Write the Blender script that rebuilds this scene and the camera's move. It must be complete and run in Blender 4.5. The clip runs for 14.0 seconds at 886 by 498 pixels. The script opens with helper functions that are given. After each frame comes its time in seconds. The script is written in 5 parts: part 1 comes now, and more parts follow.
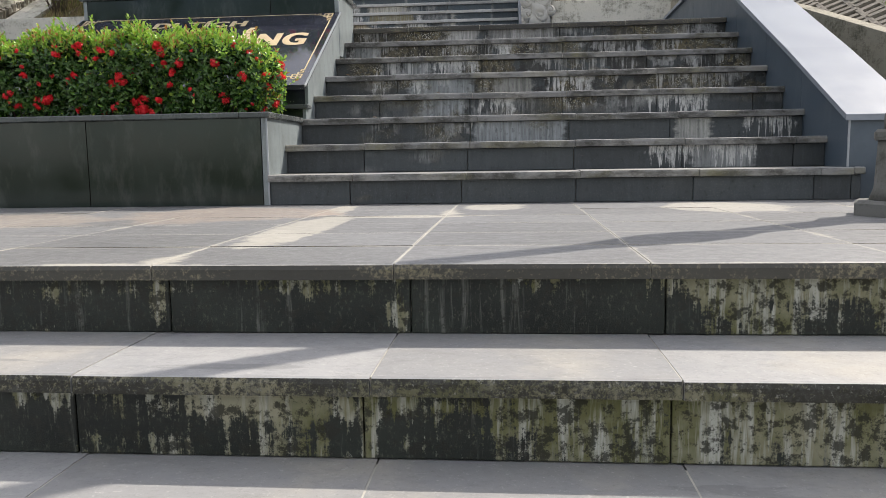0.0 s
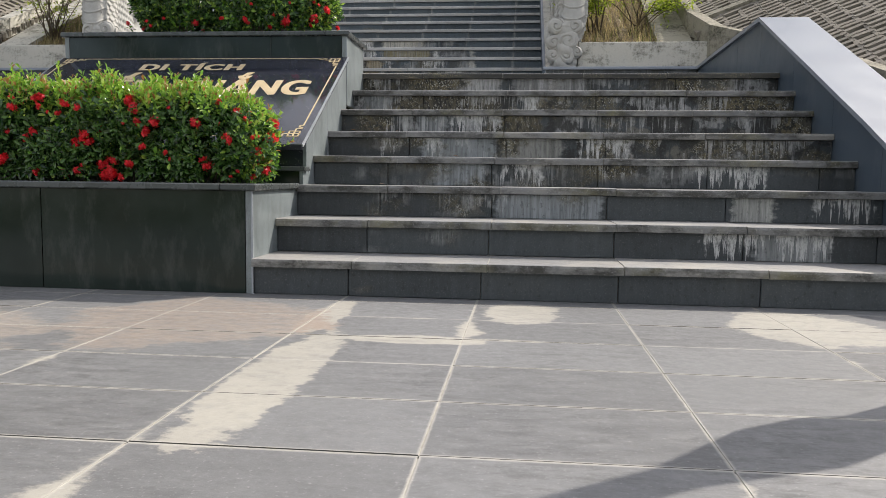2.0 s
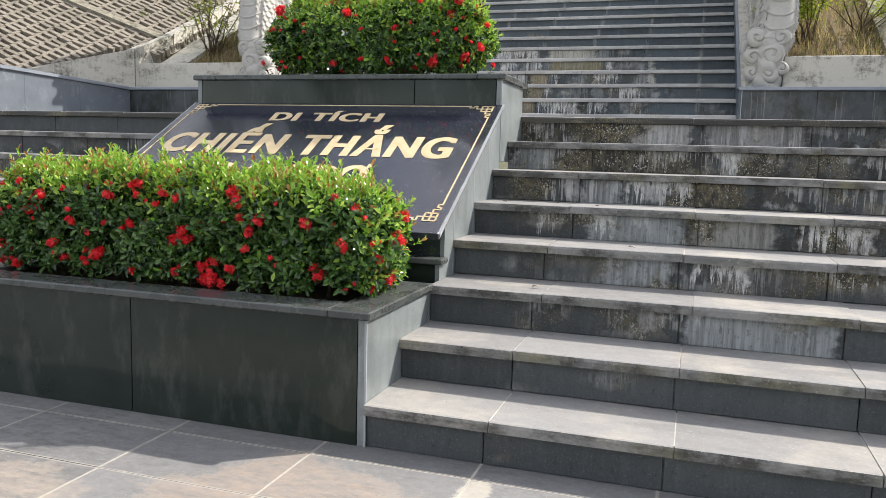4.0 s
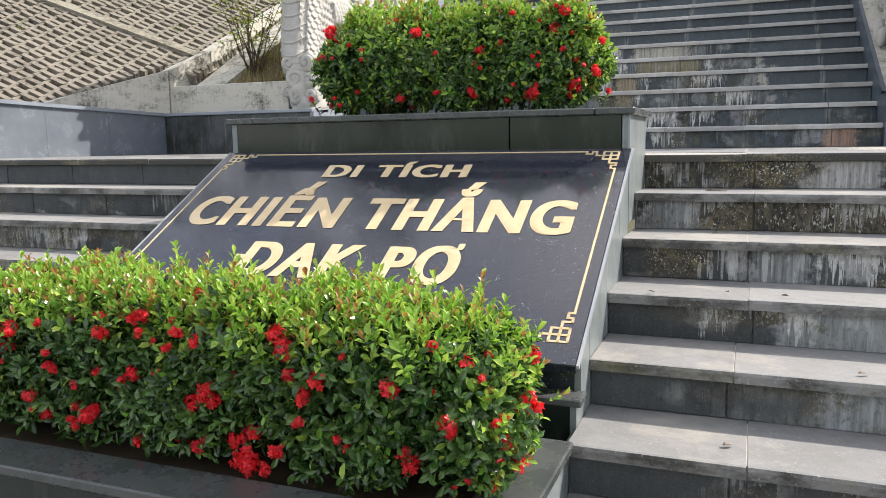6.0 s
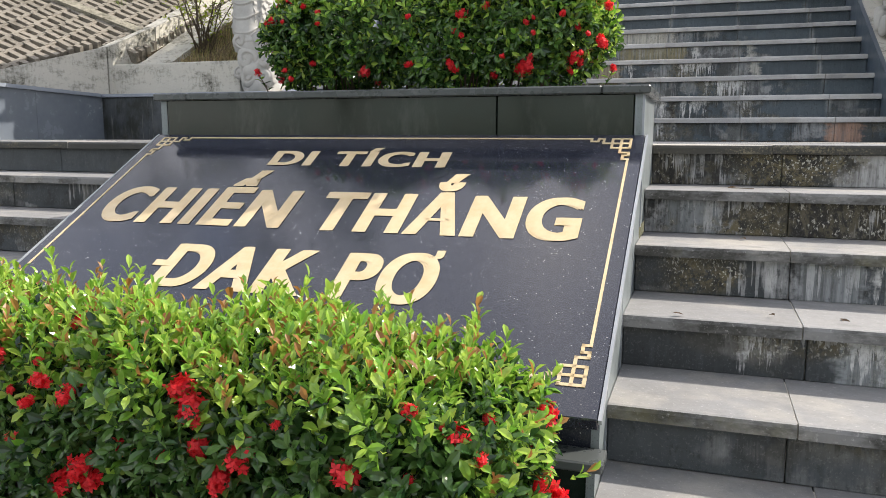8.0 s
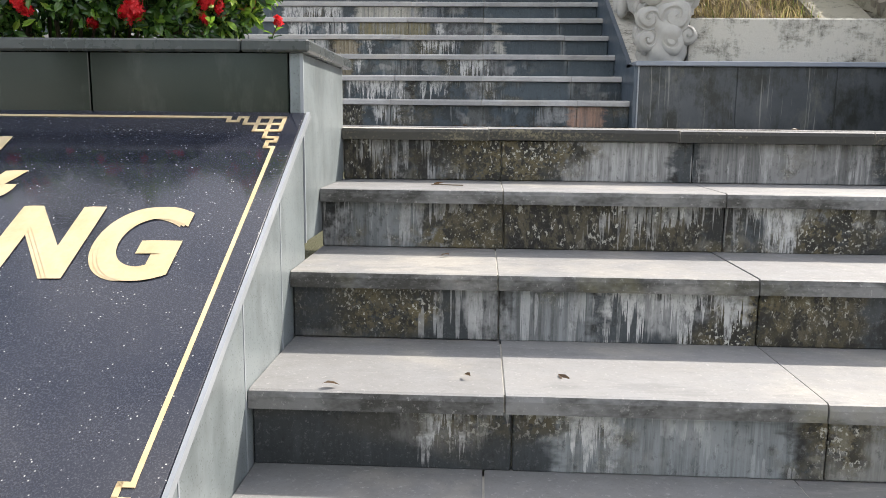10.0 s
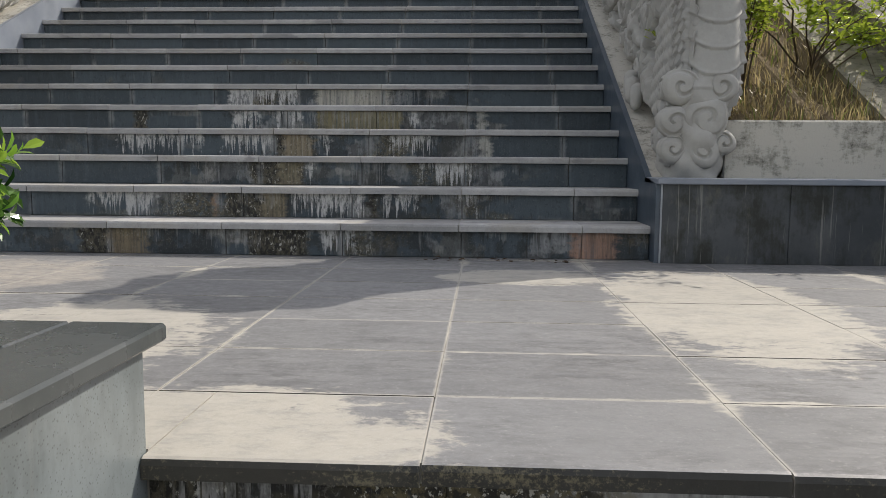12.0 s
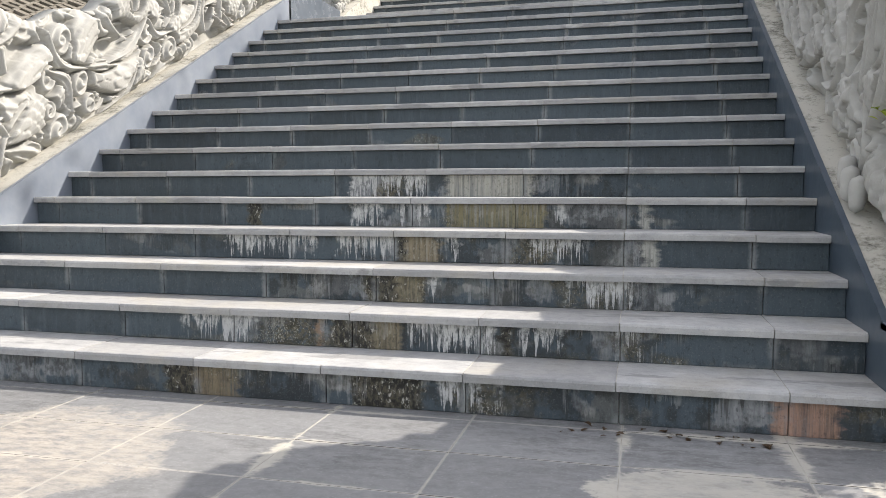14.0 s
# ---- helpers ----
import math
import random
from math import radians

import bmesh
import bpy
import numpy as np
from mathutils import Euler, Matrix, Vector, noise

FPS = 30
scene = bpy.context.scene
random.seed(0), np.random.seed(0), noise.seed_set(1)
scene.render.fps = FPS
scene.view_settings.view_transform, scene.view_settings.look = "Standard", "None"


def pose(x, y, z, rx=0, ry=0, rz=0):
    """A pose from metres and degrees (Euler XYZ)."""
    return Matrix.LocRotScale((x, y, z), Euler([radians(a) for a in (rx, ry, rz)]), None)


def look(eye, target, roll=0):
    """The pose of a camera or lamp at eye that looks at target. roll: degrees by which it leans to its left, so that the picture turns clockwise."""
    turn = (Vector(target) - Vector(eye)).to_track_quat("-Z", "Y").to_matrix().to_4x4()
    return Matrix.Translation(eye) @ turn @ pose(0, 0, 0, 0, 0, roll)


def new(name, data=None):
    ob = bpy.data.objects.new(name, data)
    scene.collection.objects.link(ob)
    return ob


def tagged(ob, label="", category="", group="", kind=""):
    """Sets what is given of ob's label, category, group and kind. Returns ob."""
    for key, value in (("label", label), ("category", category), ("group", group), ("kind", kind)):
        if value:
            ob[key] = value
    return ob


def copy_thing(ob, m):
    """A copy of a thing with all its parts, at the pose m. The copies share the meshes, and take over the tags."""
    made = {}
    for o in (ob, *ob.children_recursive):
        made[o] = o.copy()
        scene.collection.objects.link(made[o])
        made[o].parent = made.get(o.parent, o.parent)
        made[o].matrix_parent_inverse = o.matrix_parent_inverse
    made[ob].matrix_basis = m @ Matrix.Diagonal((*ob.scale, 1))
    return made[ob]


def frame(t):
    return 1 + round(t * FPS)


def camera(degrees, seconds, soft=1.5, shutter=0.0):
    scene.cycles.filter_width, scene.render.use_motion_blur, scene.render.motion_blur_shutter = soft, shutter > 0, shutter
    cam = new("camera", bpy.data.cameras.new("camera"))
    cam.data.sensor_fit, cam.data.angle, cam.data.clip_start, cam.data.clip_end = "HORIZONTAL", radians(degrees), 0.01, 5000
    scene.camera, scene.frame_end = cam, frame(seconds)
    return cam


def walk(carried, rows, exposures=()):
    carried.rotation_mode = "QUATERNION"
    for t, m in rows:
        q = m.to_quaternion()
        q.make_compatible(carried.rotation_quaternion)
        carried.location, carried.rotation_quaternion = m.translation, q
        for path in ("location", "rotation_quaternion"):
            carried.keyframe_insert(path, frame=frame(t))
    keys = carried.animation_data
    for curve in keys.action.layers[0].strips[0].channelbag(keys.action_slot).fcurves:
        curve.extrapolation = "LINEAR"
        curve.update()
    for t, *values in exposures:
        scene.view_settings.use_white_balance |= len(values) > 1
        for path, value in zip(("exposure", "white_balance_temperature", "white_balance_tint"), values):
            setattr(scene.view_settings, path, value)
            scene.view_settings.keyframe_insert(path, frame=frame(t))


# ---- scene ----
cam = camera(59.62, 14.0, 0.65)
# seconds, eye, yaw to the left, pitch up, roll
ROWS = [
    (0, 1.264, -3.952, 0.238, 5.08, -6.77, -0.90),
    (0.5, 1.307, -3.829, 0.323, 5.89, -7.28, -0.94),
    (1, 1.273, -3.661, 0.372, 4.28, -6.18, -0.11),
    (1.5, 1.206, -3.482, 0.498, 2.81, -5.16, 0.90),
    (2, 1.181, -3.275, 0.517, 5.81, -5.16, 0.73),
    (2.5, 1.180, -3.105, 0.622, 10.53, -4.37, 0.14),
    (5, 0.838, -1.872, 1.229, 20.58, -9.03, 1.47),
    (5.5, 0.683, -1.649, 1.294, 22.23, -9.21, 0.22),
    (6, 0.460, -1.438, 1.344, 21.50, -7.74, -0.85),
    (6.5, 0.323, -1.195, 1.335, 21.33, -7.15, -0.57),
    (7, 0.193, -1.043, 1.330, 20.18, -7.06, -0.05),
    (9.5, 0.335, -0.391, 1.272, 10.45, -10.18, 0.67),
    (10, 0.428, -0.007, 1.290, 2.73, -9.14, 0.59),
    (10.5, 0.520, 0.403, 1.404, 1.37, -8.11, 0.53),
    (11, 0.512, 0.753, 1.512, 0.55, -6.94, 0.32),
    (11.5, 0.539, 1.001, 1.638, 1.16, -6.60, 0.55),
    (12, 0.542, 1.205, 1.748, 2.92, -6.27, 0.41),
    (12.5, 0.548, 1.436, 1.890, -1.19, -5.00, 0.15),
    (13, 0.574, 1.674, 1.941, 0.06, -4.54, -0.17),
    (13.5, 0.526, 1.861, 2.058, 8.02, -4.51, -0.48),
    (14, 0.498, 2.095, 2.182, 14.24, -4.49, -0.10),
]
EXPOSURES = [(0, 0.56), (0.5, 0.42), (1.5, 0.40), (2.5, 0.42), (5.0, 1.02), (5.5, 0.97), (6.5, 0.74), (7, 0.73), (9.5, 0.92), (10, 0.97), (11, 0.57), (11.5, 0.37), (12, 0.04), (12.5, 0.38), (13, 0.46), (13.5, 0.82), (14, 0.82)]


def eye_pose(x, y, z, yaw, pitch, roll):
    return pose(x, y, z) @ pose(0, 0, 0, 0, 0, yaw) @ pose(0, 0, 0, 90 + pitch) @ pose(0, 0, 0, 0, 0, roll)


walk(cam, [(t, eye_pose(*r)) for t, *r in ROWS], EXPOSURES)

# ---- light ----
SUN = Vector((0.88, 0.66, 1.0)).normalized()  # towards the sun
world = bpy.data.worlds.new("sky")
scene.world = world
world.use_nodes = True
wn = world.node_tree.nodes
sky = wn.new("ShaderNodeTexSky")
sky.sky_type, sky.sun_disc = "NISHITA", False
sky.sun_elevation = math.asin(SUN.z)
sky.sun_rotation = math.atan2(SUN.x, SUN.y)
sky.air_density, sky.dust_density = 1.0, 1.6
wn["Background"].inputs["Strength"].default_value = 0.15
# thin bright cloud over the blue
cover = wn.new("ShaderNodeTexNoise")
cover.inputs["Scale"].default_value, cover.inputs["Detail"].default_value = 2.2, 6
spot = wn.new("ShaderNodeTexCoord")
amount = wn.new("ShaderNodeMapRange")
for key, value in zip(("From Min", "From Max", "To Min", "To Max"), (0.42, 0.66, 0.12, 0.85)):
    amount.inputs[key].default_value = value
veil = wn.new("ShaderNodeMix")
veil.data_type = "RGBA"
veil.inputs[7].default_value = (8.9, 8.4, 8.15, 1)
link = world.node_tree.links.new
link(spot.outputs["Generated"], cover.inputs["Vector"])
link(cover.outputs["Fac"], amount.inputs["Value"])
link(amount.outputs["Result"], veil.inputs[0])
link(sky.outputs["Color"], veil.inputs[6])
link(veil.outputs[2], wn["Background"].inputs["Color"])
sun_data = bpy.data.lights.new("sun", "SUN")
sun_data.energy, sun_data.angle, sun_data.color = 4.3, radians(0.5), (1.0, 0.92, 0.83)
sun = new("sun", sun_data)
sun.matrix_world = look(SUN * 60, (0, 0, 0))

# ---- materials ----
class Nodes:
    """A small builder for node materials."""

    def __init__(self, name):
        self.mat = bpy.data.materials.new(name)
        self.mat.use_nodes = True
        self.tree = self.mat.node_tree
        self.out = self.tree.nodes["Principled BSDF"]
        self.place = self.add("ShaderNodeNewGeometry").outputs["Position"]

    def add(self, kind, **props):
        node = self.tree.nodes.new(kind)
        for key, value in props.items():
            setattr(node, key, value)
        return node

    def put(self, socket, value):
        if isinstance(value, bpy.types.NodeSocket):
            self.tree.links.new(value, socket)
        else:
            socket.default_value = value

    def scaled(self, sx, sy, sz, offset=(0, 0, 0), source=None):
        m = self.add("ShaderNodeMapping")
        self.put(m.inputs["Vector"], source or self.place)
        m.inputs["Scale"].default_value = (sx, sy, sz)
        m.inputs["Location"].default_value = offset
        return m.outputs["Vector"]

    def noise(self, scale, detail=4, rough=0.6, vector=None, distort=0.0):
        n = self.add("ShaderNodeTexNoise")
        self.put(n.inputs["Vector"], vector or self.place)
        n.inputs["Scale"].default_value, n.inputs["Detail"].default_value = scale, detail
        n.inputs["Roughness"].default_value, n.inputs["Distortion"].default_value = rough, distort
        return n.outputs["Fac"]

    def voronoi(self, scale, feature="F1", vector=None):
        n = self.add("ShaderNodeTexVoronoi", feature=feature)
        self.put(n.inputs["Vector"], vector or self.place)
        n.inputs["Scale"].default_value = scale
        return n.outputs["Distance"]

    def ramp(self, value, low, high, to_low=0.0, to_high=1.0):
        n = self.add("ShaderNodeMapRange")
        n.clamp = True
        self.put(n.inputs["Value"], value)
        for key, v in zip(("From Min", "From Max", "To Min", "To Max"), (low, high, to_low, to_high)):
            n.inputs[key].default_value = v
        return n.outputs["Result"]

    def math(self, op, a, b=0.0, c=0.0):
        n = self.add("ShaderNodeMath", operation=op)
        for i, v in enumerate((a, b, c)):
            self.put(n.inputs[i], v)
        return n.outputs[0]

    def mix(self, fac, a, b):
        n = self.add("ShaderNodeMix", data_type="RGBA")
        self.put(n.inputs[0], fac)
        for i, v in ((6, a), (7, b)):
            self.put(n.inputs[i], (*v, 1.0) if isinstance(v, tuple) else v)
        return n.outputs[2]

    def split(self, vector=None):
        n = self.add("ShaderNodeSeparateXYZ")
        self.put(n.inputs[0], vector or self.place)
        return n.outputs

    def random(self):
        return self.add("ShaderNodeObjectInfo").outputs["Random"]

    def island(self):
        return self.add("ShaderNodeNewGeometry").outputs["Random Per Island"]

    def tint(self, colour, value, spread):
        """The colour made lighter and darker by a value of 0 to 1."""
        n = self.add("ShaderNodeHueSaturation")
        self.put(n.inputs["Color"], colour if not isinstance(colour, tuple) else (*colour, 1.0))
        self.put(n.inputs["Value"], self.ramp(value, 0, 1, 1 - spread, 1 + spread))
        return n.outputs["Color"]

    def bump(self, height, strength, distance):
        n = self.add("ShaderNodeBump")
        n.inputs["Strength"].default_value, n.inputs["Distance"].default_value = strength, distance
        self.put(n.inputs["Height"], height)
        self.put(self.out.inputs["Normal"], n.outputs["Normal"])

    def done(self, colour, rough, metal=0.0, spec=0.5):
        self.put(self.out.inputs["Base Color"], (*colour, 1.0) if isinstance(colour, tuple) else colour)
        self.put(self.out.inputs["Roughness"], rough)
        self.put(self.out.inputs["Metallic"], metal)
        self.put(self.out.inputs["Specular IOR Level"], spec)
        return self.mat


def stair_riser(name, first, rise, base_colour, wear_at, mossy, flaky, limy=1.0, smears=(), seams=None, hung=(), crusts=()):
    """Slate risers with lime that hangs down from the slab above, cement patches, black algae and speckled lichen.
    first, rise: where the steps begin; wear_at: mask of the worn stretch; mossy, flaky: how much lichen and flaking; smears: old spills, as left, right, step and colour;
    hung, crusts: stretches, as left, right and step, where lime hangs thick or a black and tan crust sits."""
    n = Nodes(name)
    x, y, z = n.split()
    high = n.math("FRACT", n.math("DIVIDE", n.math("SUBTRACT", z, first), rise))
    worn = wear_at(n)
    base = n.tint(base_colour, n.random(), 0.3)
    base = n.mix(n.ramp(n.noise(9, 6, 0.7), 0.4, 0.75, 0, 0.22), base, tuple(c * 2.0 for c in base_colour))
    base = n.mix(n.ramp(n.noise(1, 5, 0.7, n.scaled(30, 18, 3)), 0.5, 0.75, 0, 0.25), base, tuple(c * 2.6 for c in base_colour))
    # smears of cement with ragged upright edges
    ragged = n.math("MULTIPLY", n.math("SUBTRACT", n.noise(1, 4, 0.7, n.scaled(55, 30, 4, (1, 2, 3))), 0.5), 0.16)
    smear = n.ramp(n.math("ADD", n.noise(1, 3, 0.5, n.scaled(4.2, 4.2, 5.5, (3, 1, 7))), ragged), 0.53, 0.565)
    smear = n.math("MULTIPLY", smear, worn)
    cement = n.mix(n.ramp(n.noise(1, 5, 0.75, n.scaled(40, 24, 5)), 0.35, 0.7), (0.17, 0.175, 0.175), (0.44, 0.44, 0.43))
    colour = n.mix(n.math("MULTIPLY", smear, n.ramp(n.noise(8, 4, 0.7), 0.3, 0.6, 0.35, 1)), base, cement)
    # tan smears
    tan = n.math("MULTIPLY", n.ramp(n.math("ADD", n.noise(1, 3, 0.5, n.scaled(3.4, 3.4, 5.0, (13, 4, 2))), ragged), 0.57, 0.6), worn)
    colour = n.mix(n.math("MULTIPLY", tan, 0.35), colour, (0.24, 0.215, 0.16))
    # black algae
    black = n.math("MULTIPLY", n.ramp(n.math("ADD", n.noise(1, 5, 0.7, n.scaled(7, 5, 6, (9, 4, 2))), ragged), 0.47, 0.55), worn)
    colour = n.mix(n.math("MULTIPLY", black, 0.9), colour, (0.016, 0.016, 0.014))
    # black runs from the top
    inky = n.math("MULTIPLY", n.ramp(n.noise(1, 3, 0.75, n.scaled(26, 16, 0.4, (14, 4, 24))), 0.47, 0.66, 0.0, 1.2), n.ramp(n.noise(1, 3, 0.5, n.scaled(2.4, 2.4, 3.0, (21, 3, 18))), 0.46, 0.58))
    inky = n.math("MULTIPLY", n.ramp(n.math("SUBTRACT", n.math("ADD", high, inky), 1.0), 0.0, 0.15), worn)
    colour = n.mix(n.math("MULTIPLY", inky, 0.9), colour, (0.018, 0.017, 0.014))
    # old spills that ran over one panel
    step = n.math("FLOOR", n.math("DIVIDE", n.math("SUBTRACT", z, first), rise))
    wobble = n.math("MULTIPLY", n.math("SUBTRACT", n.noise(1, 3, 0.6, n.scaled(14, 14, 30)), 0.5), 0.12)

    def stretch(left, right, k):
        side = n.math("SUBTRACT", (right - left) / 2, n.math("ABSOLUTE", n.math("SUBTRACT", n.math("ADD", x, wobble), (left + right) / 2)))
        return n.math("MULTIPLY", n.ramp(side, 0.0, 0.03), n.math("COMPARE", step, float(k - 1), 0.4))

    def all_of(stretches):
        total = 0.0
        for one in stretches:
            total = n.math("MAXIMUM", stretch(*one), total)
        return total

    if crusts:
        sat = all_of(crusts)
        colour = n.mix(n.math("MULTIPLY", sat, 0.8), colour, (0.085, 0.072, 0.042))
        colour = n.mix(n.math("MULTIPLY", sat, n.ramp(n.noise(1, 5, 0.75, n.scaled(45, 30, 22, (8, 1, 1))), 0.44, 0.54)), colour, (0.014, 0.013, 0.010))
        colour = n.mix(n.math("MULTIPLY", sat, n.ramp(n.noise(1, 5, 0.75, n.scaled(70, 40, 40, (3, 8, 1))), 0.58, 0.63)), colour, (0.40, 0.39, 0.34))
    for left, right, k, tone in smears:
        here = stretch(left, right, k)
        veins = n.ramp(n.noise(1, 4, 0.7, n.scaled(60, 40, 3, (k, 2, 2))), 0.36, 0.6, 0.35, 1)
        colour = n.mix(n.math("MULTIPLY", here, veins), colour, tone)
    # lichen in speckles
    field = n.math("MULTIPLY", n.ramp(n.noise(2.1, 4, 0.65, n.scaled(1, 1, 1.2, (5, 2, 1))), 0.60 - mossy, 0.70 - mossy), worn)
    colour = n.mix(n.math("MULTIPLY", field, n.ramp(n.noise(48, 4, 0.7), 0.40, 0.52)), colour, (0.125, 0.105, 0.055))
    colour = n.mix(n.math("MULTIPLY", field, n.ramp(n.noise(26, 4, 0.7, n.scaled(1, 1, 1, (8, 8, 1))), 0.48, 0.55)), colour, (0.02, 0.019, 0.014))
    flakes = n.math("MULTIPLY", field, n.ramp(n.math("ADD", n.noise(135, 3, 0.6, n.scaled(1, 1, 0.8, (2, 6, 3))), n.math("MULTIPLY", n.noise(7, 3), 0.35)), 0.80 - flaky, 0.84 - flaky))
    colour = n.mix(flakes, colour, (0.47, 0.46, 0.40))
    # lime hanging from the top in runs of uneven length
    runs = n.noise(1, 3, 0.75, n.scaled(38, 22, 0.4, (4, 4, 4)))
    where = n.ramp(n.noise(1, 3, 0.5, n.scaled(3.0, 2.6, 3.0, (11, 3, 8))), 0.47, 0.56)
    length = n.math("MULTIPLY", n.ramp(runs, 0.43, 0.62, 0.0, 1.25), where)
    lime = n.ramp(n.math("SUBTRACT", n.math("ADD", high, length), 1.0), 0.0, 0.06)
    lime = n.math("MULTIPLY", n.math("MULTIPLY", lime, worn), limy)
    lime = n.math("MULTIPLY", lime, n.ramp(n.noise(1, 5, 0.75, n.scaled(34, 20, 8, (6, 1, 5))), 0.40, 0.56, 0.12, 1))
    colour = n.mix(n.math("MULTIPLY", lime, n.ramp(n.noise(25, 4, 0.7), 0.3, 0.55, 0.5, 1)), colour, (0.54, 0.54, 0.525))
    if hung:
        curtain = n.noise(1, 4, 0.75, n.scaled(40, 24, 1.1, (2, 9, 4)))
        reach = n.math("ADD", n.ramp(curtain, 0.36, 0.62, 0.0, 1.15), n.math("MULTIPLY", n.math("SUBTRACT", n.noise(1, 3, 0.6, n.scaled(9, 9, 3, (4, 1, 9))), 0.5), 0.7))
        falls = n.math("MULTIPLY", n.ramp(n.math("SUBTRACT", n.math("ADD", high, reach), 1.0), 0.0, 0.05), all_of(hung))
        falls = n.math("MULTIPLY", falls, n.ramp(n.noise(1, 5, 0.75, n.scaled(50, 30, 16, (1, 1, 5))), 0.38, 0.54, 0.05, 1))
        colour = n.mix(falls, colour, n.mix(n.noise(1, 3, 0.6, n.scaled(16, 16, 8)), (0.36, 0.36, 0.35), (0.62, 0.62, 0.60)))
    # pale mortar smudged beside the upright joints
    if seams:
        f = n.math("FRACT", n.math("DIVIDE", n.math("SUBTRACT", x, seams[0]), seams[1]))
        off = n.math("MULTIPLY", n.math("MINIMUM", f, n.math("SUBTRACT", 1.0, f)), seams[1])
        off = n.math("ADD", off, n.math("MULTIPLY", n.math("SUBTRACT", n.noise(40, 4, 0.7), 0.5), 0.03))
        smudge = n.math("MULTIPLY", n.ramp(off, 0.008, 0.026, 1, 0), n.ramp(n.noise(1, 3, 0.6, n.scaled(1.9, 1.9, 5.9, (7, 7, 7))), 0.42, 0.6, 0.1, 0.75))
        colour = n.mix(smudge, colour, (0.24, 0.25, 0.25))
    # fine scratches, dust and pits
    colour = n.mix(n.ramp(n.noise(130, 4, 0.75), 0.56, 0.72, 0, 0.35), colour, (0.26, 0.26, 0.25))
    colour = n.mix(n.ramp(n.noise(60, 5, 0.75, n.scaled(1, 1, 0.6, (3, 3, 3))), 0.55, 0.68, 0, 0.55), colour, (0.016, 0.017, 0.017))
    n.bump(n.math("ADD", n.noise(55, 5, 0.7), n.math("MULTIPLY", flakes, 0.6)), 0.3, 0.004)
    return n.done(colour, n.ramp(n.noise(12), 0.3, 0.7, 0.38, 0.7), 0, 0.4)


def all_over(n):
    """More wear on the higher steps of the lower flight and towards its middle."""
    x, y, z = n.split()
    rise = n.math("ADD", n.ramp(z, 0.30, 0.80, 0.36, 0.0), n.ramp(x, -2.0, -1.9, 0.22, 0.0))
    return n.ramp(n.math("SUBTRACT", n.noise(0.9, 3, 0.6, n.scaled(1, 1, 2.2, (2, 9, 5))), rise), 0.30, 0.44)


def upper_wear(n):
    """A fan of wear over the first steps of the upper flight, widest at its foot."""
    x, y, z = n.split()
    off = n.math("ABSOLUTE", n.math("ADD", x, 0.26))
    jag = n.math("MULTIPLY", n.math("SUBTRACT", n.noise(1, 3, 0.6, n.scaled(2.2, 2.2, 5.9)), 0.5), 1.1)
    wide = n.math("ADD", n.ramp(z, 1.3, 2.35, 1.15, 0.75), jag)
    inside = n.ramp(n.math("SUBTRACT", wide, off), -0.03, 0.05)
    low = n.ramp(z, 2.26, 2.31, 1, 0)
    foot = n.ramp(z, 1.44, 1.47, 1, 0)
    patches = n.ramp(n.noise(1, 2, 0.5, n.scaled(1.4, 1.4, 4.0, (3, 3, 9))), 0.64, 0.67, 0, 0.6)
    return n.math("MULTIPLY", n.math("MAXIMUM", n.math("MAXIMUM", n.math("MULTIPLY", inside, low), foot), patches), 0.62)


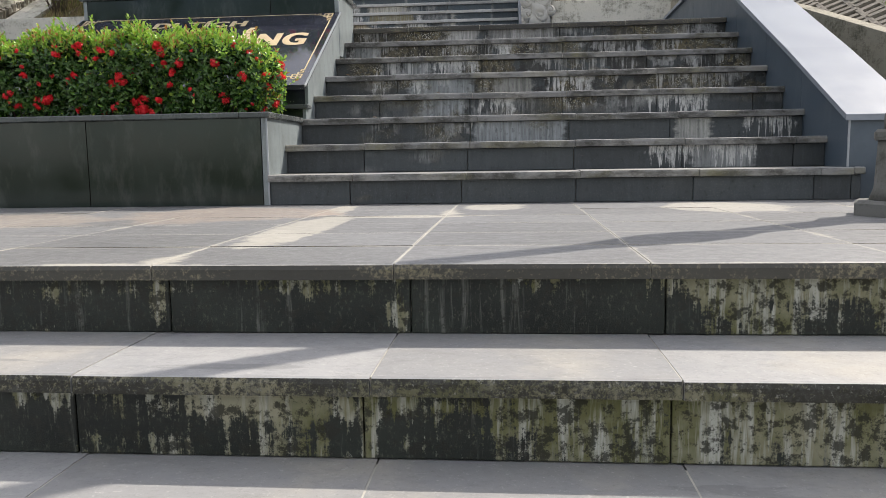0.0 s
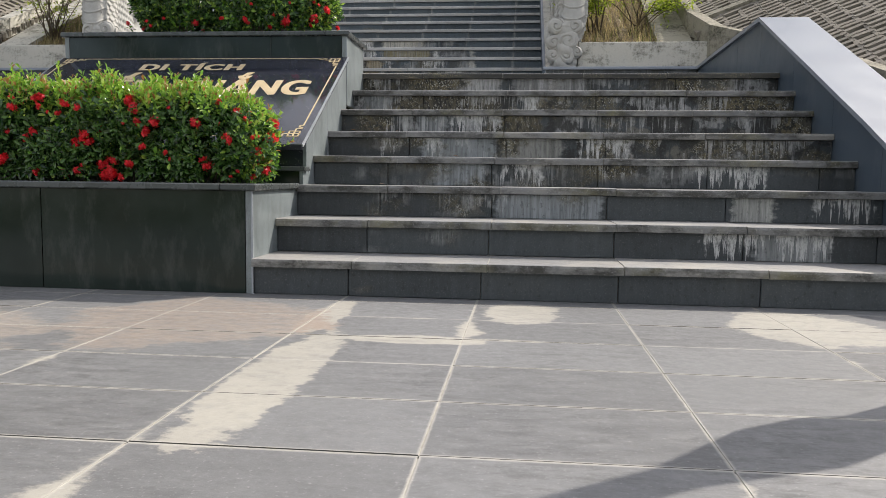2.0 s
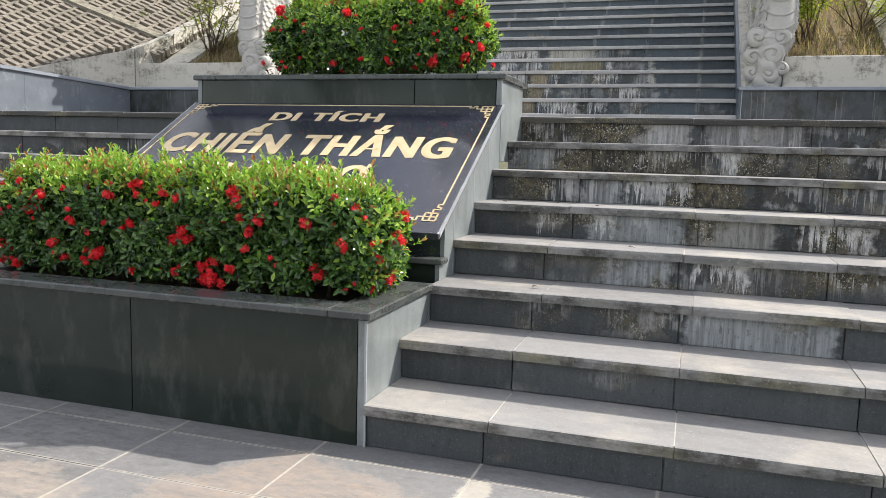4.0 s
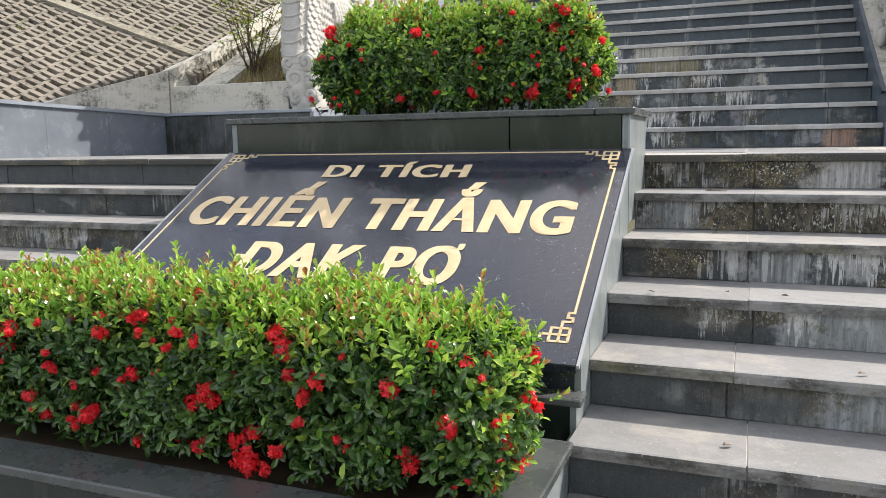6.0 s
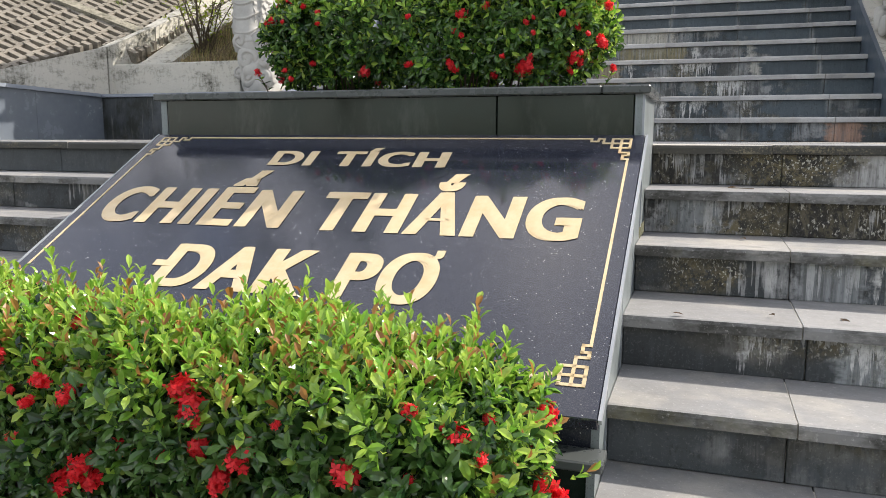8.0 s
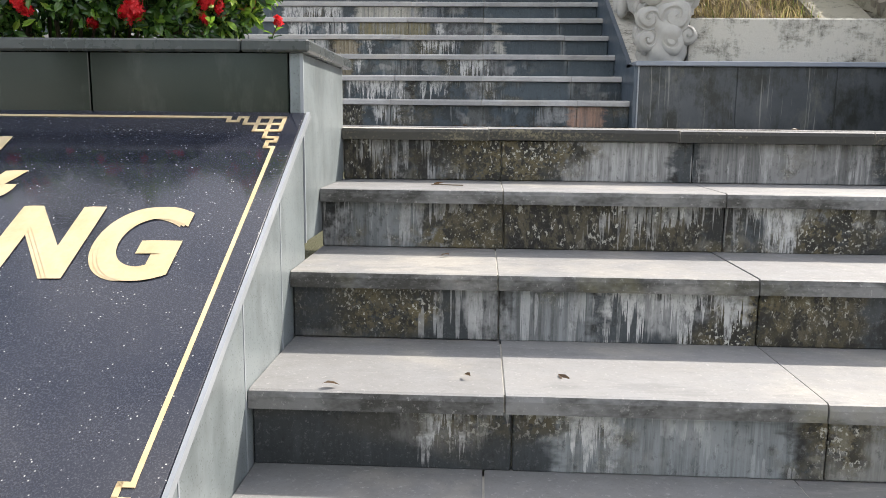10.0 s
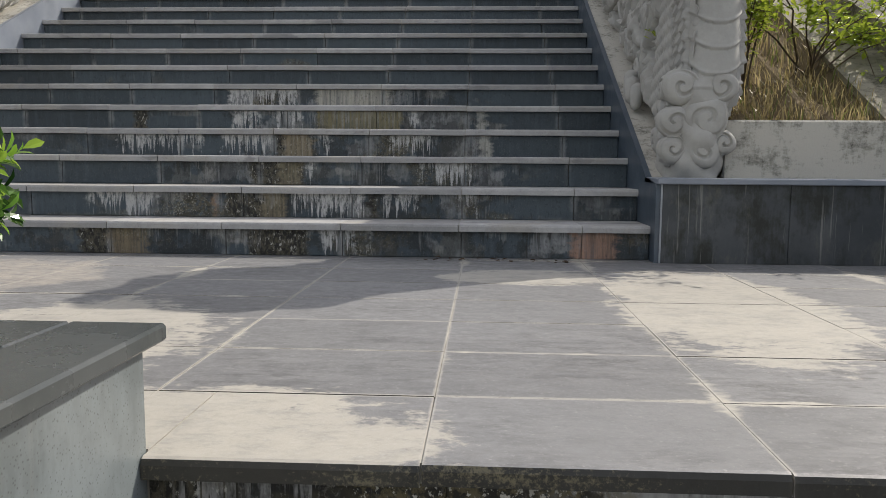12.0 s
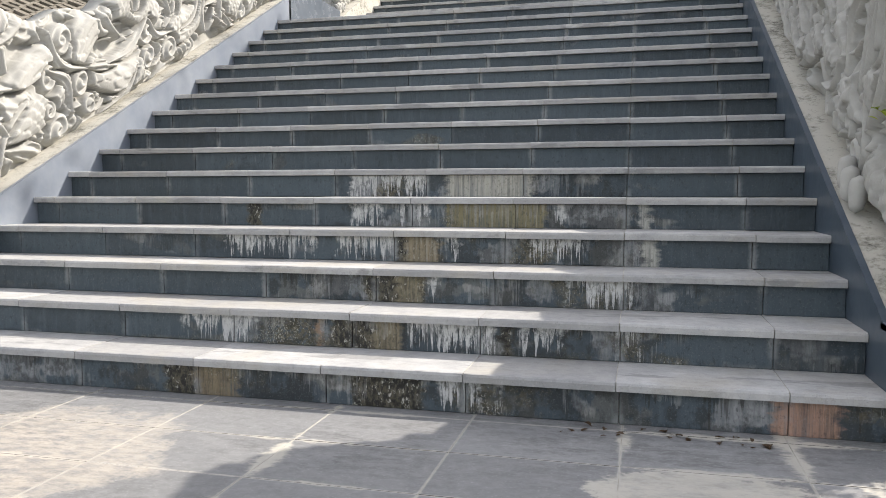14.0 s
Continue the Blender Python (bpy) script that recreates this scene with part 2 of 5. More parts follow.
def mossy_riser():
    """Black wet slate under a crust of tan and olive lichen that creeps in from the slab above, the joints and the foot."""
    n = Nodes("mossy_riser")
    x, y, z = n.split()
    high = n.math("FRACT", n.math("DIVIDE", n.math("ADD", z, 2.232), 0.169))
    grain = n.noise(120, 5, 0.8)
    runs = n.noise(1, 4, 0.7, n.scaled(40, 24, 2.2, (3, 1, 2)))
    patch = n.noise(1, 4, 0.6, n.scaled(2.1, 2.1, 3.4, (8, 1, 4)))
    beside = n.math("FRACT", n.math("DIVIDE", n.math("SUBTRACT", x, 0.42), 0.578))
    beside = n.ramp(n.math("MINIMUM", beside, n.math("SUBTRACT", 1.0, beside)), 0.0, 0.08, 0.20, 0)
    edge = n.math("MAXIMUM", n.ramp(high, 0.62, 0.80, 0, 0.13), n.ramp(high, 0.02, 0.16, 0.16, 0))
    sum_ = n.math("ADD", n.math("ADD", n.math("MULTIPLY_ADD", patch, 1.75, -0.36), n.math("MAXIMUM", edge, beside)), n.math("MULTIPLY", n.math("SUBTRACT", runs, 0.5), 0.75))
    sum_ = n.math("ADD", sum_, n.math("MULTIPLY", n.math("SUBTRACT", grain, 0.5), 0.42))
    # the uppermost riser and the western panels stayed cleaner, the eastern ones are thick with crust
    sum_ = n.math("SUBTRACT", sum_, n.math("ADD", n.ramp(z, -0.175, -0.165, 0, 0.07), n.ramp(x, 0.45, 0.65, 0.12, 0)))
    sum_ = n.math("ADD", sum_, n.ramp(x, 1.5, 1.7, 0, 0.09))
    crust = n.ramp(sum_, 0.57, 0.625)
    base = n.mix(n.ramp(n.noise(5, 6, 0.7), 0.35, 0.7), (0.008, 0.010, 0.008), (0.026, 0.032, 0.025))
    tone = n.mix(n.ramp(n.noise(3.2, 5, 0.7, n.scaled(1, 1, 1, (4, 9, 2))), 0.40, 0.62), (0.12, 0.12, 0.05), (0.31, 0.295, 0.21))
    tone = n.mix(n.ramp(n.noise(1, 4, 0.7, n.scaled(34, 20, 3, (6, 6, 6))), 0.48, 0.62, 0, 0.85), tone, (0.47, 0.47, 0.42))
    colour = n.mix(n.math("MULTIPLY", crust, 0.92), base, tone)
    colour = n.mix(n.ramp(n.noise(1, 5, 0.7, n.scaled(34, 22, 1.6, (5, 3, 8))), 0.58, 0.68, 0, 0.55), colour, (0.17, 0.17, 0.15))
    colour = n.mix(n.ramp(n.noise(150, 4, 0.75, n.scaled(1, 1, 0.5)), 0.56, 0.70, 0, 0.45), colour, (0.15, 0.145, 0.11))
    black = n.ramp(n.math("ADD", n.noise(30, 5, 0.75, n.scaled(1, 1, 1, (1, 7, 7))), n.math("MULTIPLY", patch, 0.3)), 0.66, 0.74, 0, 0.85)
    colour = n.mix(black, colour, (0.017, 0.017, 0.012))
    n.bump(n.math("ADD", grain, crust), 0.5, 0.004)
    return n.done(colour, n.ramp(crust, 0, 1, 0.42, 0.9), 0, 0.35)


RISER = stair_riser("slate_riser", 0.0, 0.16, (0.042, 0.048, 0.051), all_over, 0.11, 0.03, 0.5, [(0.67, 0.98, 4, (0.30, 0.32, 0.33)), (1.04, 1.60, 3, (0.27, 0.29, 0.30)), (2.21, 2.43, 3, (0.40, 0.40, 0.37)), (2.23, 2.59, 2, (0.22, 0.23, 0.23)), (1.05, 1.42, 5, (0.24, 0.24, 0.22)), (0.56, 1.03, 5, (0.24, 0.26, 0.265)), (0.48, 0.7, 6, (0.25, 0.265, 0.27)), (0.06, 0.28, 7, (0.19, 0.205, 0.21)), (0.66, 1.03, 8, (0.4, 0.4, 0.39)), (1.08, 1.63, 8, (0.22, 0.22, 0.215))], None, [(0.33, 0.42, 5), (0.58, 0.69, 5), (0.7, 1.04, 6), (1.1, 1.28, 7), (2.0, 2.6, 2), (2.6, 2.9, 3), (1.05, 1.3, 4), (2.1, 2.5, 4), (1.5, 1.8, 5)], [(-0.01, 0.16, 8), (0.46, 0.62, 8), (0.32, 1.03, 7), (1.07, 1.3, 6)])
RISER_LOW = mossy_riser()
UP_DRIPS = [(-1.28, -0.75, 6), (-1.16, -0.94, 5), (-0.86, -0.66, 5), (0.04, 0.12, 5), (-1.79, -1.22, 4), (-1.11, -0.77, 4), (-0.5, -0.41, 4), (-0.05, 0.24, 4), (-0.5, -0.44, 3), (0.17, 0.5, 3), (-1.66, -1.24, 2), (-0.51, -0.09, 2), (-0.02, 0.2, 2), (0.4, 0.52, 2), (-0.29, -0.1, 1), (-0.04, -0.01, 1)]
UP_CRUSTS = [(-1.82, -1.71, 5), (-0.77, -0.5, 4), (-0.84, -0.5, 3), (-0.88, -0.53, 2), (-0.09, -0.02, 2), (-0.66, -0.33, 1), (-1.54, -1.23, 1)]
RISER_UP = stair_riser("slate_riser_upper", 1.28, 0.170, (0.050, 0.066, 0.077), upper_wear, 0.06, 0.02, 0.35, [(-0.66, -0.11, 6, (0.4, 0.385, 0.33)), (-1.28, -1.05, 6, (0.22, 0.225, 0.225)), (-0.58, 0.01, 5, (0.19, 0.165, 0.085)), (0.49, 0.57, 5, (0.45, 0.44, 0.39)), (0.5, 0.6, 4, (0.42, 0.41, 0.36)), (-0.72, -0.52, 4, (0.24, 0.2, 0.13)), (-0.67, -0.52, 3, (0.23, 0.2, 0.13)), (-0.95, -0.9, 2, (0.3, 0.19, 0.12)), (-0.69, -0.52, 2, (0.2, 0.17, 0.11)), (-1.4, -1.16, 1, (0.2, 0.16, 0.1)), (0.97, 1.22, 1, (0.33, 0.2, 0.14))], (1.03, 0.60), UP_DRIPS, UP_CRUSTS)


def tread(name, dirty=1.0, tone=1.0, mossy=False):
    """Grey stone slab, paler and dusty on top, mossy and black along its nose."""
    n = Nodes(name)
    base = n.tint((0.31 * tone, 0.308 * tone, 0.30 * tone), n.random(), 0.18)
    base = n.mix(n.ramp(n.noise(7, 6, 0.7), 0.35, 0.7, 0, 0.6), base, (0.23, 0.235, 0.24))
    colour = n.mix(n.ramp(n.noise(2.0, 5, 0.65, n.scaled(1, 1, 1, (6, 2, 4))), 0.5, 0.66, 0, 0.7), base, (0.36, 0.34, 0.295))
    front = n.add("ShaderNodeNewGeometry").outputs["Normal"]
    facing = n.ramp(n.split(front)[1], -0.9, -0.4, 1, 0)
    algae = n.math("MULTIPLY", facing, n.ramp(n.noise(5, 5, 0.7, n.scaled(1, 1, 2, (1, 8, 2))), 0.42, 0.6))
    colour = n.mix(n.math("MULTIPLY", facing, 0.35 * dirty), colour, (0.15, 0.15, 0.14))
    colour = n.mix(n.math("MULTIPLY", algae, 0.9 * dirty), colour, (0.03, 0.029, 0.024))
    moss = n.math("MULTIPLY", facing, n.ramp(n.noise(2.4, 5, 0.7, n.scaled(1, 1, 1, (3, 5, 9))), 0.52, 0.68))
    colour = n.mix(n.math("MULTIPLY", moss, 0.7 * dirty), colour, (0.16, 0.15, 0.08))
    if mossy:
        speck = n.math("ADD", n.noise(90, 5, 0.8), n.math("MULTIPLY", n.noise(1, 4, 0.6, n.scaled(2.6, 2.6, 7, (5, 1, 1))), 0.9))
        crust = n.mix(n.ramp(speck, 0.93, 1.06), (0.018, 0.017, 0.011), n.mix(n.ramp(n.noise(4, 5, 0.7), 0.4, 0.6), (0.075, 0.075, 0.032), (0.20, 0.185, 0.12)))
        colour = n.mix(n.math("MULTIPLY", facing, 0.95), colour, crust)
    colour = n.mix(n.ramp(n.noise(1, 6, 0.75, n.scaled(16, 30, 16)), 0.5, 0.8, 0, 0.5), colour, (0.15, 0.15, 0.145))
    wet = n.ramp(n.noise(1, 5, 0.6, n.scaled(1.6, 7, 4, (1, 3, 5))), 0.60, 0.63, 0, 0.55)
    colour = n.mix(wet, colour, (0.17, 0.172, 0.17))
    colour = n.mix(n.ramp(n.noise(140, 4, 0.75), 0.55, 0.72, 0, 0.4), colour, (0.12, 0.12, 0.115))
    colour = n.mix(n.ramp(n.noise(90, 4, 0.75, n.scaled(1, 1, 1, (2, 2, 7))), 0.58, 0.72, 0, 0.4), colour, (0.52, 0.51, 0.48))
    n.bump(n.noise(70, 4, 0.7), 0.25, 0.003)
    return n.done(colour, n.ramp(n.noise(20), 0.3, 0.7, 0.5, 0.75), 0, 0.35)


TREAD = tread("stone_tread", 1.0, 0.66)
TREAD_UP = tread("clean_stone_tread", 0.05, 1.3)
TREAD_LOW = tread("mossy_nosed_tread", 1.0, 0.92, True)


def paving(name, x0, pitch_x, y0, pitch_y, seed, tone, patches):
    """Slate paving with cream lime that creeps in from the joints and lies in a few old pools.
    tone: how pale the stone is; patches: centre x, y, half width, half depth and how rusty."""
    n = Nodes(name)
    x, y, z = n.split()
    fine = n.math("SUBTRACT", n.noise(7, 9, 0.72), 0.5)

    def from_joint(v, first, pitch):
        f = n.math("FRACT", n.math("DIVIDE", n.math("SUBTRACT", v, first), pitch))
        return n.math("MULTIPLY", n.math("MINIMUM", f, n.math("SUBTRACT", 1.0, f)), pitch)

    dx, dy = from_joint(x, x0, pitch_x), from_joint(y, y0, pitch_y)
    near = n.math("MINIMUM", n.math("MULTIPLY", dx, 1.3), n.math("MULTIPLY", dy, 2.2))
    reach = n.ramp(n.noise(1.1, 3, 0.55, n.scaled(1, 1, 1, (seed, seed * 2, 0))), 0.46, 0.76, -0.04, 0.10)
    wash = n.math("SUBTRACT", n.noise(1, 7, 0.78, n.scaled(11, 26, 11, (seed, 2, 0))), 0.5)
    lime = n.ramp(n.math("SUBTRACT", n.math("ADD", reach, n.math("MULTIPLY", n.math("ADD", fine, wash), 0.16)), near), 0.0, 0.035)
    seam = n.ramp(n.math("ADD", n.math("MINIMUM", dx, n.math("MULTIPLY", dy, 0.8)), n.math("MULTIPLY", wash, 0.010)), 0.003, 0.0075, 0.7, 0)
    rust = 0.0
    wander = n.math("SUBTRACT", n.noise(1.7, 5, 0.65, n.scaled(1, 1, 1, (seed, 4, 0))), 0.5)
    inward = n.math("MULTIPLY", n.math("MINIMUM", n.math("MULTIPLY", dx, 0.6), dy), 1.0)
    for px, py, hx, hy, rusty in patches:
        a = n.math("DIVIDE", n.math("SUBTRACT", x, px), hx)
        b = n.math("DIVIDE", n.math("SUBTRACT", y, py), hy)
        d = n.math("SQRT", n.math("ADD", n.math("MULTIPLY", a, a), n.math("MULTIPLY", b, b)))
        d = n.math("ADD", d, n.math("ADD", n.math("MULTIPLY", wander, 0.85), n.math("ADD", n.math("MULTIPLY", n.math("ADD", n.math("MULTIPLY", fine, 1.1), n.math("MULTIPLY", wash, 1.0)), 0.85), inward)))
        pool = n.ramp(d, 0.97, 1.07, 1, 0)
        lime = n.math("MAXIMUM", lime, n.math("MULTIPLY", pool, n.ramp(n.noise(1, 6, 0.75, n.scaled(9, 16, 9, (seed, 8, 3))), 0.34, 0.52, 0.55, 0.97) if not rusty else n.ramp(wash, -0.16, 0.10, 0.05, 0.85)))
        if rusty:
            rust = n.math("MAXIMUM", n.math("MULTIPLY", pool, rusty), rust)
    grain = n.noise(30, 6, 0.75)
    streak = n.noise(1, 5, 0.7, n.scaled(5, 14, 5))
    base = n.tint((0.19, 0.192, 0.193), n.random(), 0.16)
    base = n.mix(n.ramp(streak, 0.4, 0.7, 0, 0.75), base, (0.265, 0.265, 0.262))
    base = n.mix(n.ramp(n.noise(3.0, 6, 0.7, n.scaled(1, 1, 1, (seed, 1, 1))), 0.52, 0.72, 0, 0.7), base, (0.14, 0.142, 0.142))
    cream = n.mix(n.ramp(n.noise(2.2, 6, 0.65), 0.4, 0.7), (0.49, 0.465, 0.40), (0.42, 0.40, 0.35))
    cream = n.mix(rust, cream, (0.37, 0.285, 0.225))
    base = n.mix(n.ramp(n.noise(1, 7, 0.8, n.scaled(9, 26, 9, (seed, 5, 5))), 0.47, 0.60, 0, 0.8), base, (0.105, 0.106, 0.105))
    base = n.mix(n.ramp(n.noise(1.6, 4, 0.6, n.scaled(1, 1, 1, (9, seed, 3))), 0.42, 0.62, 0.75, 0), base, n.tint((0.205, 0.207, 0.208), n.random(), 0.14))
    colour = n.mix(n.math("MULTIPLY", lime, n.ramp(grain, 0.25, 0.55, 0.72, 1)), base, cream)
    colour = n.tint(colour, 0.0, 1 - tone)
    colour = n.mix(seam, colour, (0.44, 0.42, 0.375))
    colour = n.mix(n.ramp(grain, 0.35, 0.75, 0, 0.3), colour, (0.12, 0.12, 0.118))
    colour = n.mix(n.ramp(n.noise(110, 3, 0.6), 0.60, 0.75, 0, 0.35), colour, (0.5, 0.5, 0.48))
    facing = n.ramp(n.split(n.add("ShaderNodeNewGeometry").outputs["Normal"])[1], -0.9, -0.4, 1, 0)
    colour = n.mix(n.math("MULTIPLY", facing, 0.9), colour, n.mix(n.ramp(n.math("ADD", n.noise(90, 5, 0.8), n.math("MULTIPLY", n.noise(1, 4, 0.6, n.scaled(2.6, 2.6, 7, (5, 1, 1))), 0.9)), 0.98, 1.12), (0.016, 0.015, 0.010), (0.16, 0.14, 0.08)))
    n.bump(n.noise(45, 6, 0.75), 0.3, 0.003)
    return n.done(colour, n.ramp(grain, 0.3, 0.7, 0.38, 0.62), 0, 0.4)


PAVING_LOW = paving("paving_lower", 0.425, 0.573, -2.232, 0.355, 1.0, 0.86, [(0.55, -1.30, 0.11, 0.56, 0), (0.46, -0.45, 0.08, 0.36, 0), (0.84, -0.84, 0.22, 0.06, 0), (1.19, -0.30, 0.15, 0.22, 0), (2.22, -0.42, 0.28, 0.36, 0), (0.0, -0.62, 0.52, 0.46, 0.8), (-1.0, -0.9, 0.7, 0.4, 0.6)])
PAVING_HIGH = paving("paving_upper", 0.45, 0.572, 2.35, 0.376, 7.3, 1.0, [(1.34, 3.88, 0.36, 0.86, 0), (-0.03, 2.38, 0.52, 0.40, 0), (-0.65, 3.2, 0.46, 0.55, 0), (0.72, 4.40, 0.34, 0.22, 0), (-1.6, 4.3, 0.6, 0.5, 0.3)])


def joint():
    n = Nodes("pale_mortar")
    return n.done(n.mix(n.ramp(n.noise(8, 4), 0.35, 0.65), (0.30, 0.285, 0.25), (0.50, 0.48, 0.42)), 0.9, 0, 0.2)


MORTAR = joint()


def granite(name, dark, light, fleck, rough, flecks=0.2, scale=260, stains=0.0, spec=0.5):
    n = Nodes(name)
    colour = n.mix(n.ramp(n.noise(3, 5, 0.65), 0.35, 0.7), dark, light)
    spots = n.ramp(n.voronoi(scale), 0.08, 0.3, flecks, 0)
    colour = n.mix(spots, colour, fleck)
    dust = n.ramp(n.noise(1, 5, 0.7, n.scaled(9, 9, 3, (2, 2, 2))), 0.52, 0.75, 0, 0.12)
    colour = n.mix(dust, colour, (0.3, 0.3, 0.28))
    if stains:
        mould = n.ramp(n.math("ADD", n.noise(1, 6, 0.75, n.scaled(4, 4, 2.6, (5, 5, 1))), n.math("MULTIPLY", n.noise(1, 4, 0.7, n.scaled(30, 20, 2)), 0.25)), 0.57, 0.72, 0, stains)
        colour = n.mix(mould, colour, (0.016, 0.018, 0.013))
        veil = n.ramp(n.noise(1, 6, 0.75, n.scaled(7, 5, 3.4, (1, 9, 3))), 0.56, 0.70, 0, stains * 0.6)
        colour = n.mix(veil, colour, (0.15, 0.15, 0.12))
        run = n.ramp(n.noise(1, 4, 0.7, n.scaled(46, 30, 1.6, (2, 7, 3))), 0.60, 0.68, 0, stains * 0.7)
        colour = n.mix(run, colour, (0.24, 0.24, 0.22))
    return n.done(colour, n.ramp(n.noise(6, 5, 0.7), 0.35, 0.7, rough, rough + 0.12), 0, spec)


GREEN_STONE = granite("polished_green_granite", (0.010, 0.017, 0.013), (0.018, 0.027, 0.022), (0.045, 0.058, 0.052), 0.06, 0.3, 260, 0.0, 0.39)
# side stone coloured paler and bluer to stand for sun and mirrored sky
PALE_STONE = granite("sky_paled_green_granite", (0.165, 0.192, 0.197), (0.235, 0.265, 0.272), (0.05, 0.06, 0.055), 0.34, 0.7, 150, 0.3, 0.7)
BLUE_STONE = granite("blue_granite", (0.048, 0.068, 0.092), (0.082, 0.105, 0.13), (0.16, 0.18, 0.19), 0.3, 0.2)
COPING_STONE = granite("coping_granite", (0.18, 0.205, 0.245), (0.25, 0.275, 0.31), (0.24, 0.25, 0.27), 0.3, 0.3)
DARK_COPING = granite("dark_coping", (0.045, 0.052, 0.051), (0.078, 0.086, 0.085), (0.12, 0.13, 0.125), 0.22, 0.3)
SLATE_WALL = granite("dull_slate_facing", (0.036, 0.043, 0.048), (0.075, 0.083, 0.088), (0.12, 0.12, 0.12), 0.34, 0.25, 260, 0.9)
# blue granite paled to hold the west parapet's sun sheen in its colour
WEST_STONE = granite("sun_paled_blue_granite", (0.11, 0.13, 0.155), (0.165, 0.185, 0.21), (0.18, 0.19, 0.20), 0.2, 0.2)
PALE_EDGE = granite("pale_cut_edge", (0.26, 0.28, 0.30), (0.36, 0.38, 0.40), (0.3, 0.3, 0.3), 0.35, 0.2)


def black_plaque():
    n = Nodes("black_granite_plaque")
    colour = n.mix(n.noise(2.0, 5, 0.7), (0.012, 0.014, 0.024), (0.026, 0.029, 0.042))
    colour = n.mix(n.ramp(n.noise(330, 3, 0.7), 0.50, 0.66, 0, 0.9), colour, (0.062, 0.066, 0.078))
    specks = n.math("MULTIPLY", n.ramp(n.voronoi(120), 0.10, 0.19, 1, 0), n.ramp(n.noise(40, 2), 0.53, 0.60))
    colour = n.mix(specks, colour, (0.5, 0.5, 0.48))
    return n.done(colour, n.ramp(n.noise(8, 5), 0.3, 0.7, 0.06, 0.14), 0, 0.75)


PLAQUE = black_plaque()


def gold():
    n = Nodes("gold_paint")
    colour = n.mix(n.ramp(n.noise(14, 5, 0.7), 0.35, 0.7), (0.56, 0.43, 0.24), (0.66, 0.54, 0.35))
    return n.done(colour, 0.45, 0.0, 0.4)


GOLD = gold()


def limewash(name, clean, mould, amount):
    n = Nodes(name)
    colour = n.mix(n.noise(2, 5, 0.6), clean, tuple(c * 0.82 for c in clean))
    streaky = n.math("MULTIPLY", n.math("SUBTRACT", n.noise(1, 5, 0.75, n.scaled(30, 30, 7, (2, 3, 1))), 0.5), 0.35)
    dark = n.ramp(n.math("ADD", n.noise(1, 8, 0.8, n.scaled(2.9, 2.9, 5.5, (7, 3, 1))), streaky), 0.60 - amount, 0.76 - amount)
    colour = n.mix(n.math("MULTIPLY", dark, n.ramp(n.noise(45, 5, 0.75), 0.35, 0.6, 0.45, 1)), colour, mould)
    colour = n.mix(n.ramp(n.noise(14, 5, 0.7), 0.58, 0.72, 0, 0.6), colour, (0.16, 0.16, 0.12))
    n.bump(n.noise(25, 6, 0.75), 0.4, 0.012)
    return n.done(colour, 0.88, 0, 0.2)


LIMEWASH = limewash("mouldy_limewash", (0.54, 0.52, 0.455), (0.075, 0.073, 0.055), 0.11)
OLD_CONCRETE = limewash("old_concrete", (0.31, 0.29, 0.23), (0.06, 0.058, 0.04), 0.13)
PAVER = limewash("weathered_paver", (0.26, 0.235, 0.195), (0.11, 0.10, 0.08), 0.13)


def carved():
    n = Nodes("carved_white_stone")
    colour = n.mix(n.ramp(n.noise(5, 6, 0.7), 0.3, 0.75), (0.44, 0.435, 0.405), (0.32, 0.315, 0.29))
    colour = n.mix(n.ramp(n.noise(2.4, 6, 0.7, n.scaled(1, 1, 1, (4, 4, 4))), 0.55, 0.75, 0, 0.55), colour, (0.24, 0.235, 0.205))
    n.bump(n.noise(60, 5, 0.7), 0.3, 0.004)
    return n.done(colour, 0.82, 0, 0.25)


CARVED = carved()
POST_STONE = limewash("dark_post_stone", (0.17, 0.17, 0.16), (0.07, 0.07, 0.06), 0.1)


def soil(name, dark, light):
    n = Nodes(name)
    colour = n.mix(n.noise(9, 7, 0.75), dark, light)
    n.bump(n.noise(16, 7, 0.8), 0.8, 0.03)
    return n.done(colour, 0.95, 0, 0.1)


SOIL = soil("dark_soil", (0.03, 0.024, 0.017), (0.09, 0.07, 0.045))
DRY_EARTH = soil("dry_earth", (0.10, 0.075, 0.045), (0.24, 0.19, 0.12))
GROUND = soil("far_ground", (0.05, 0.055, 0.03), (0.12, 0.115, 0.07))


def leaf(name, deep, fresh, spread, rough=0.42, thin=0.42):
    n = Nodes(name)
    colour = n.mix(n.island(), deep, fresh)
    n.put(n.out.inputs["Transmission Weight"], 0.0)
    m = n.done(colour, rough, 0, 0.5)
    back = n.add("ShaderNodeBsdfTranslucent")
    n.put(back.inputs["Color"], n.tint(colour, 1.0, spread))
    both = n.add("ShaderNodeMixShader")
    both.inputs[0].default_value = thin
    n.put(both.inputs[1], n.out.outputs[0])
    n.put(both.inputs[2], back.outputs[0])
    n.put(n.tree.nodes["Material Output"].inputs["Surface"], both.outputs[0])
    return m


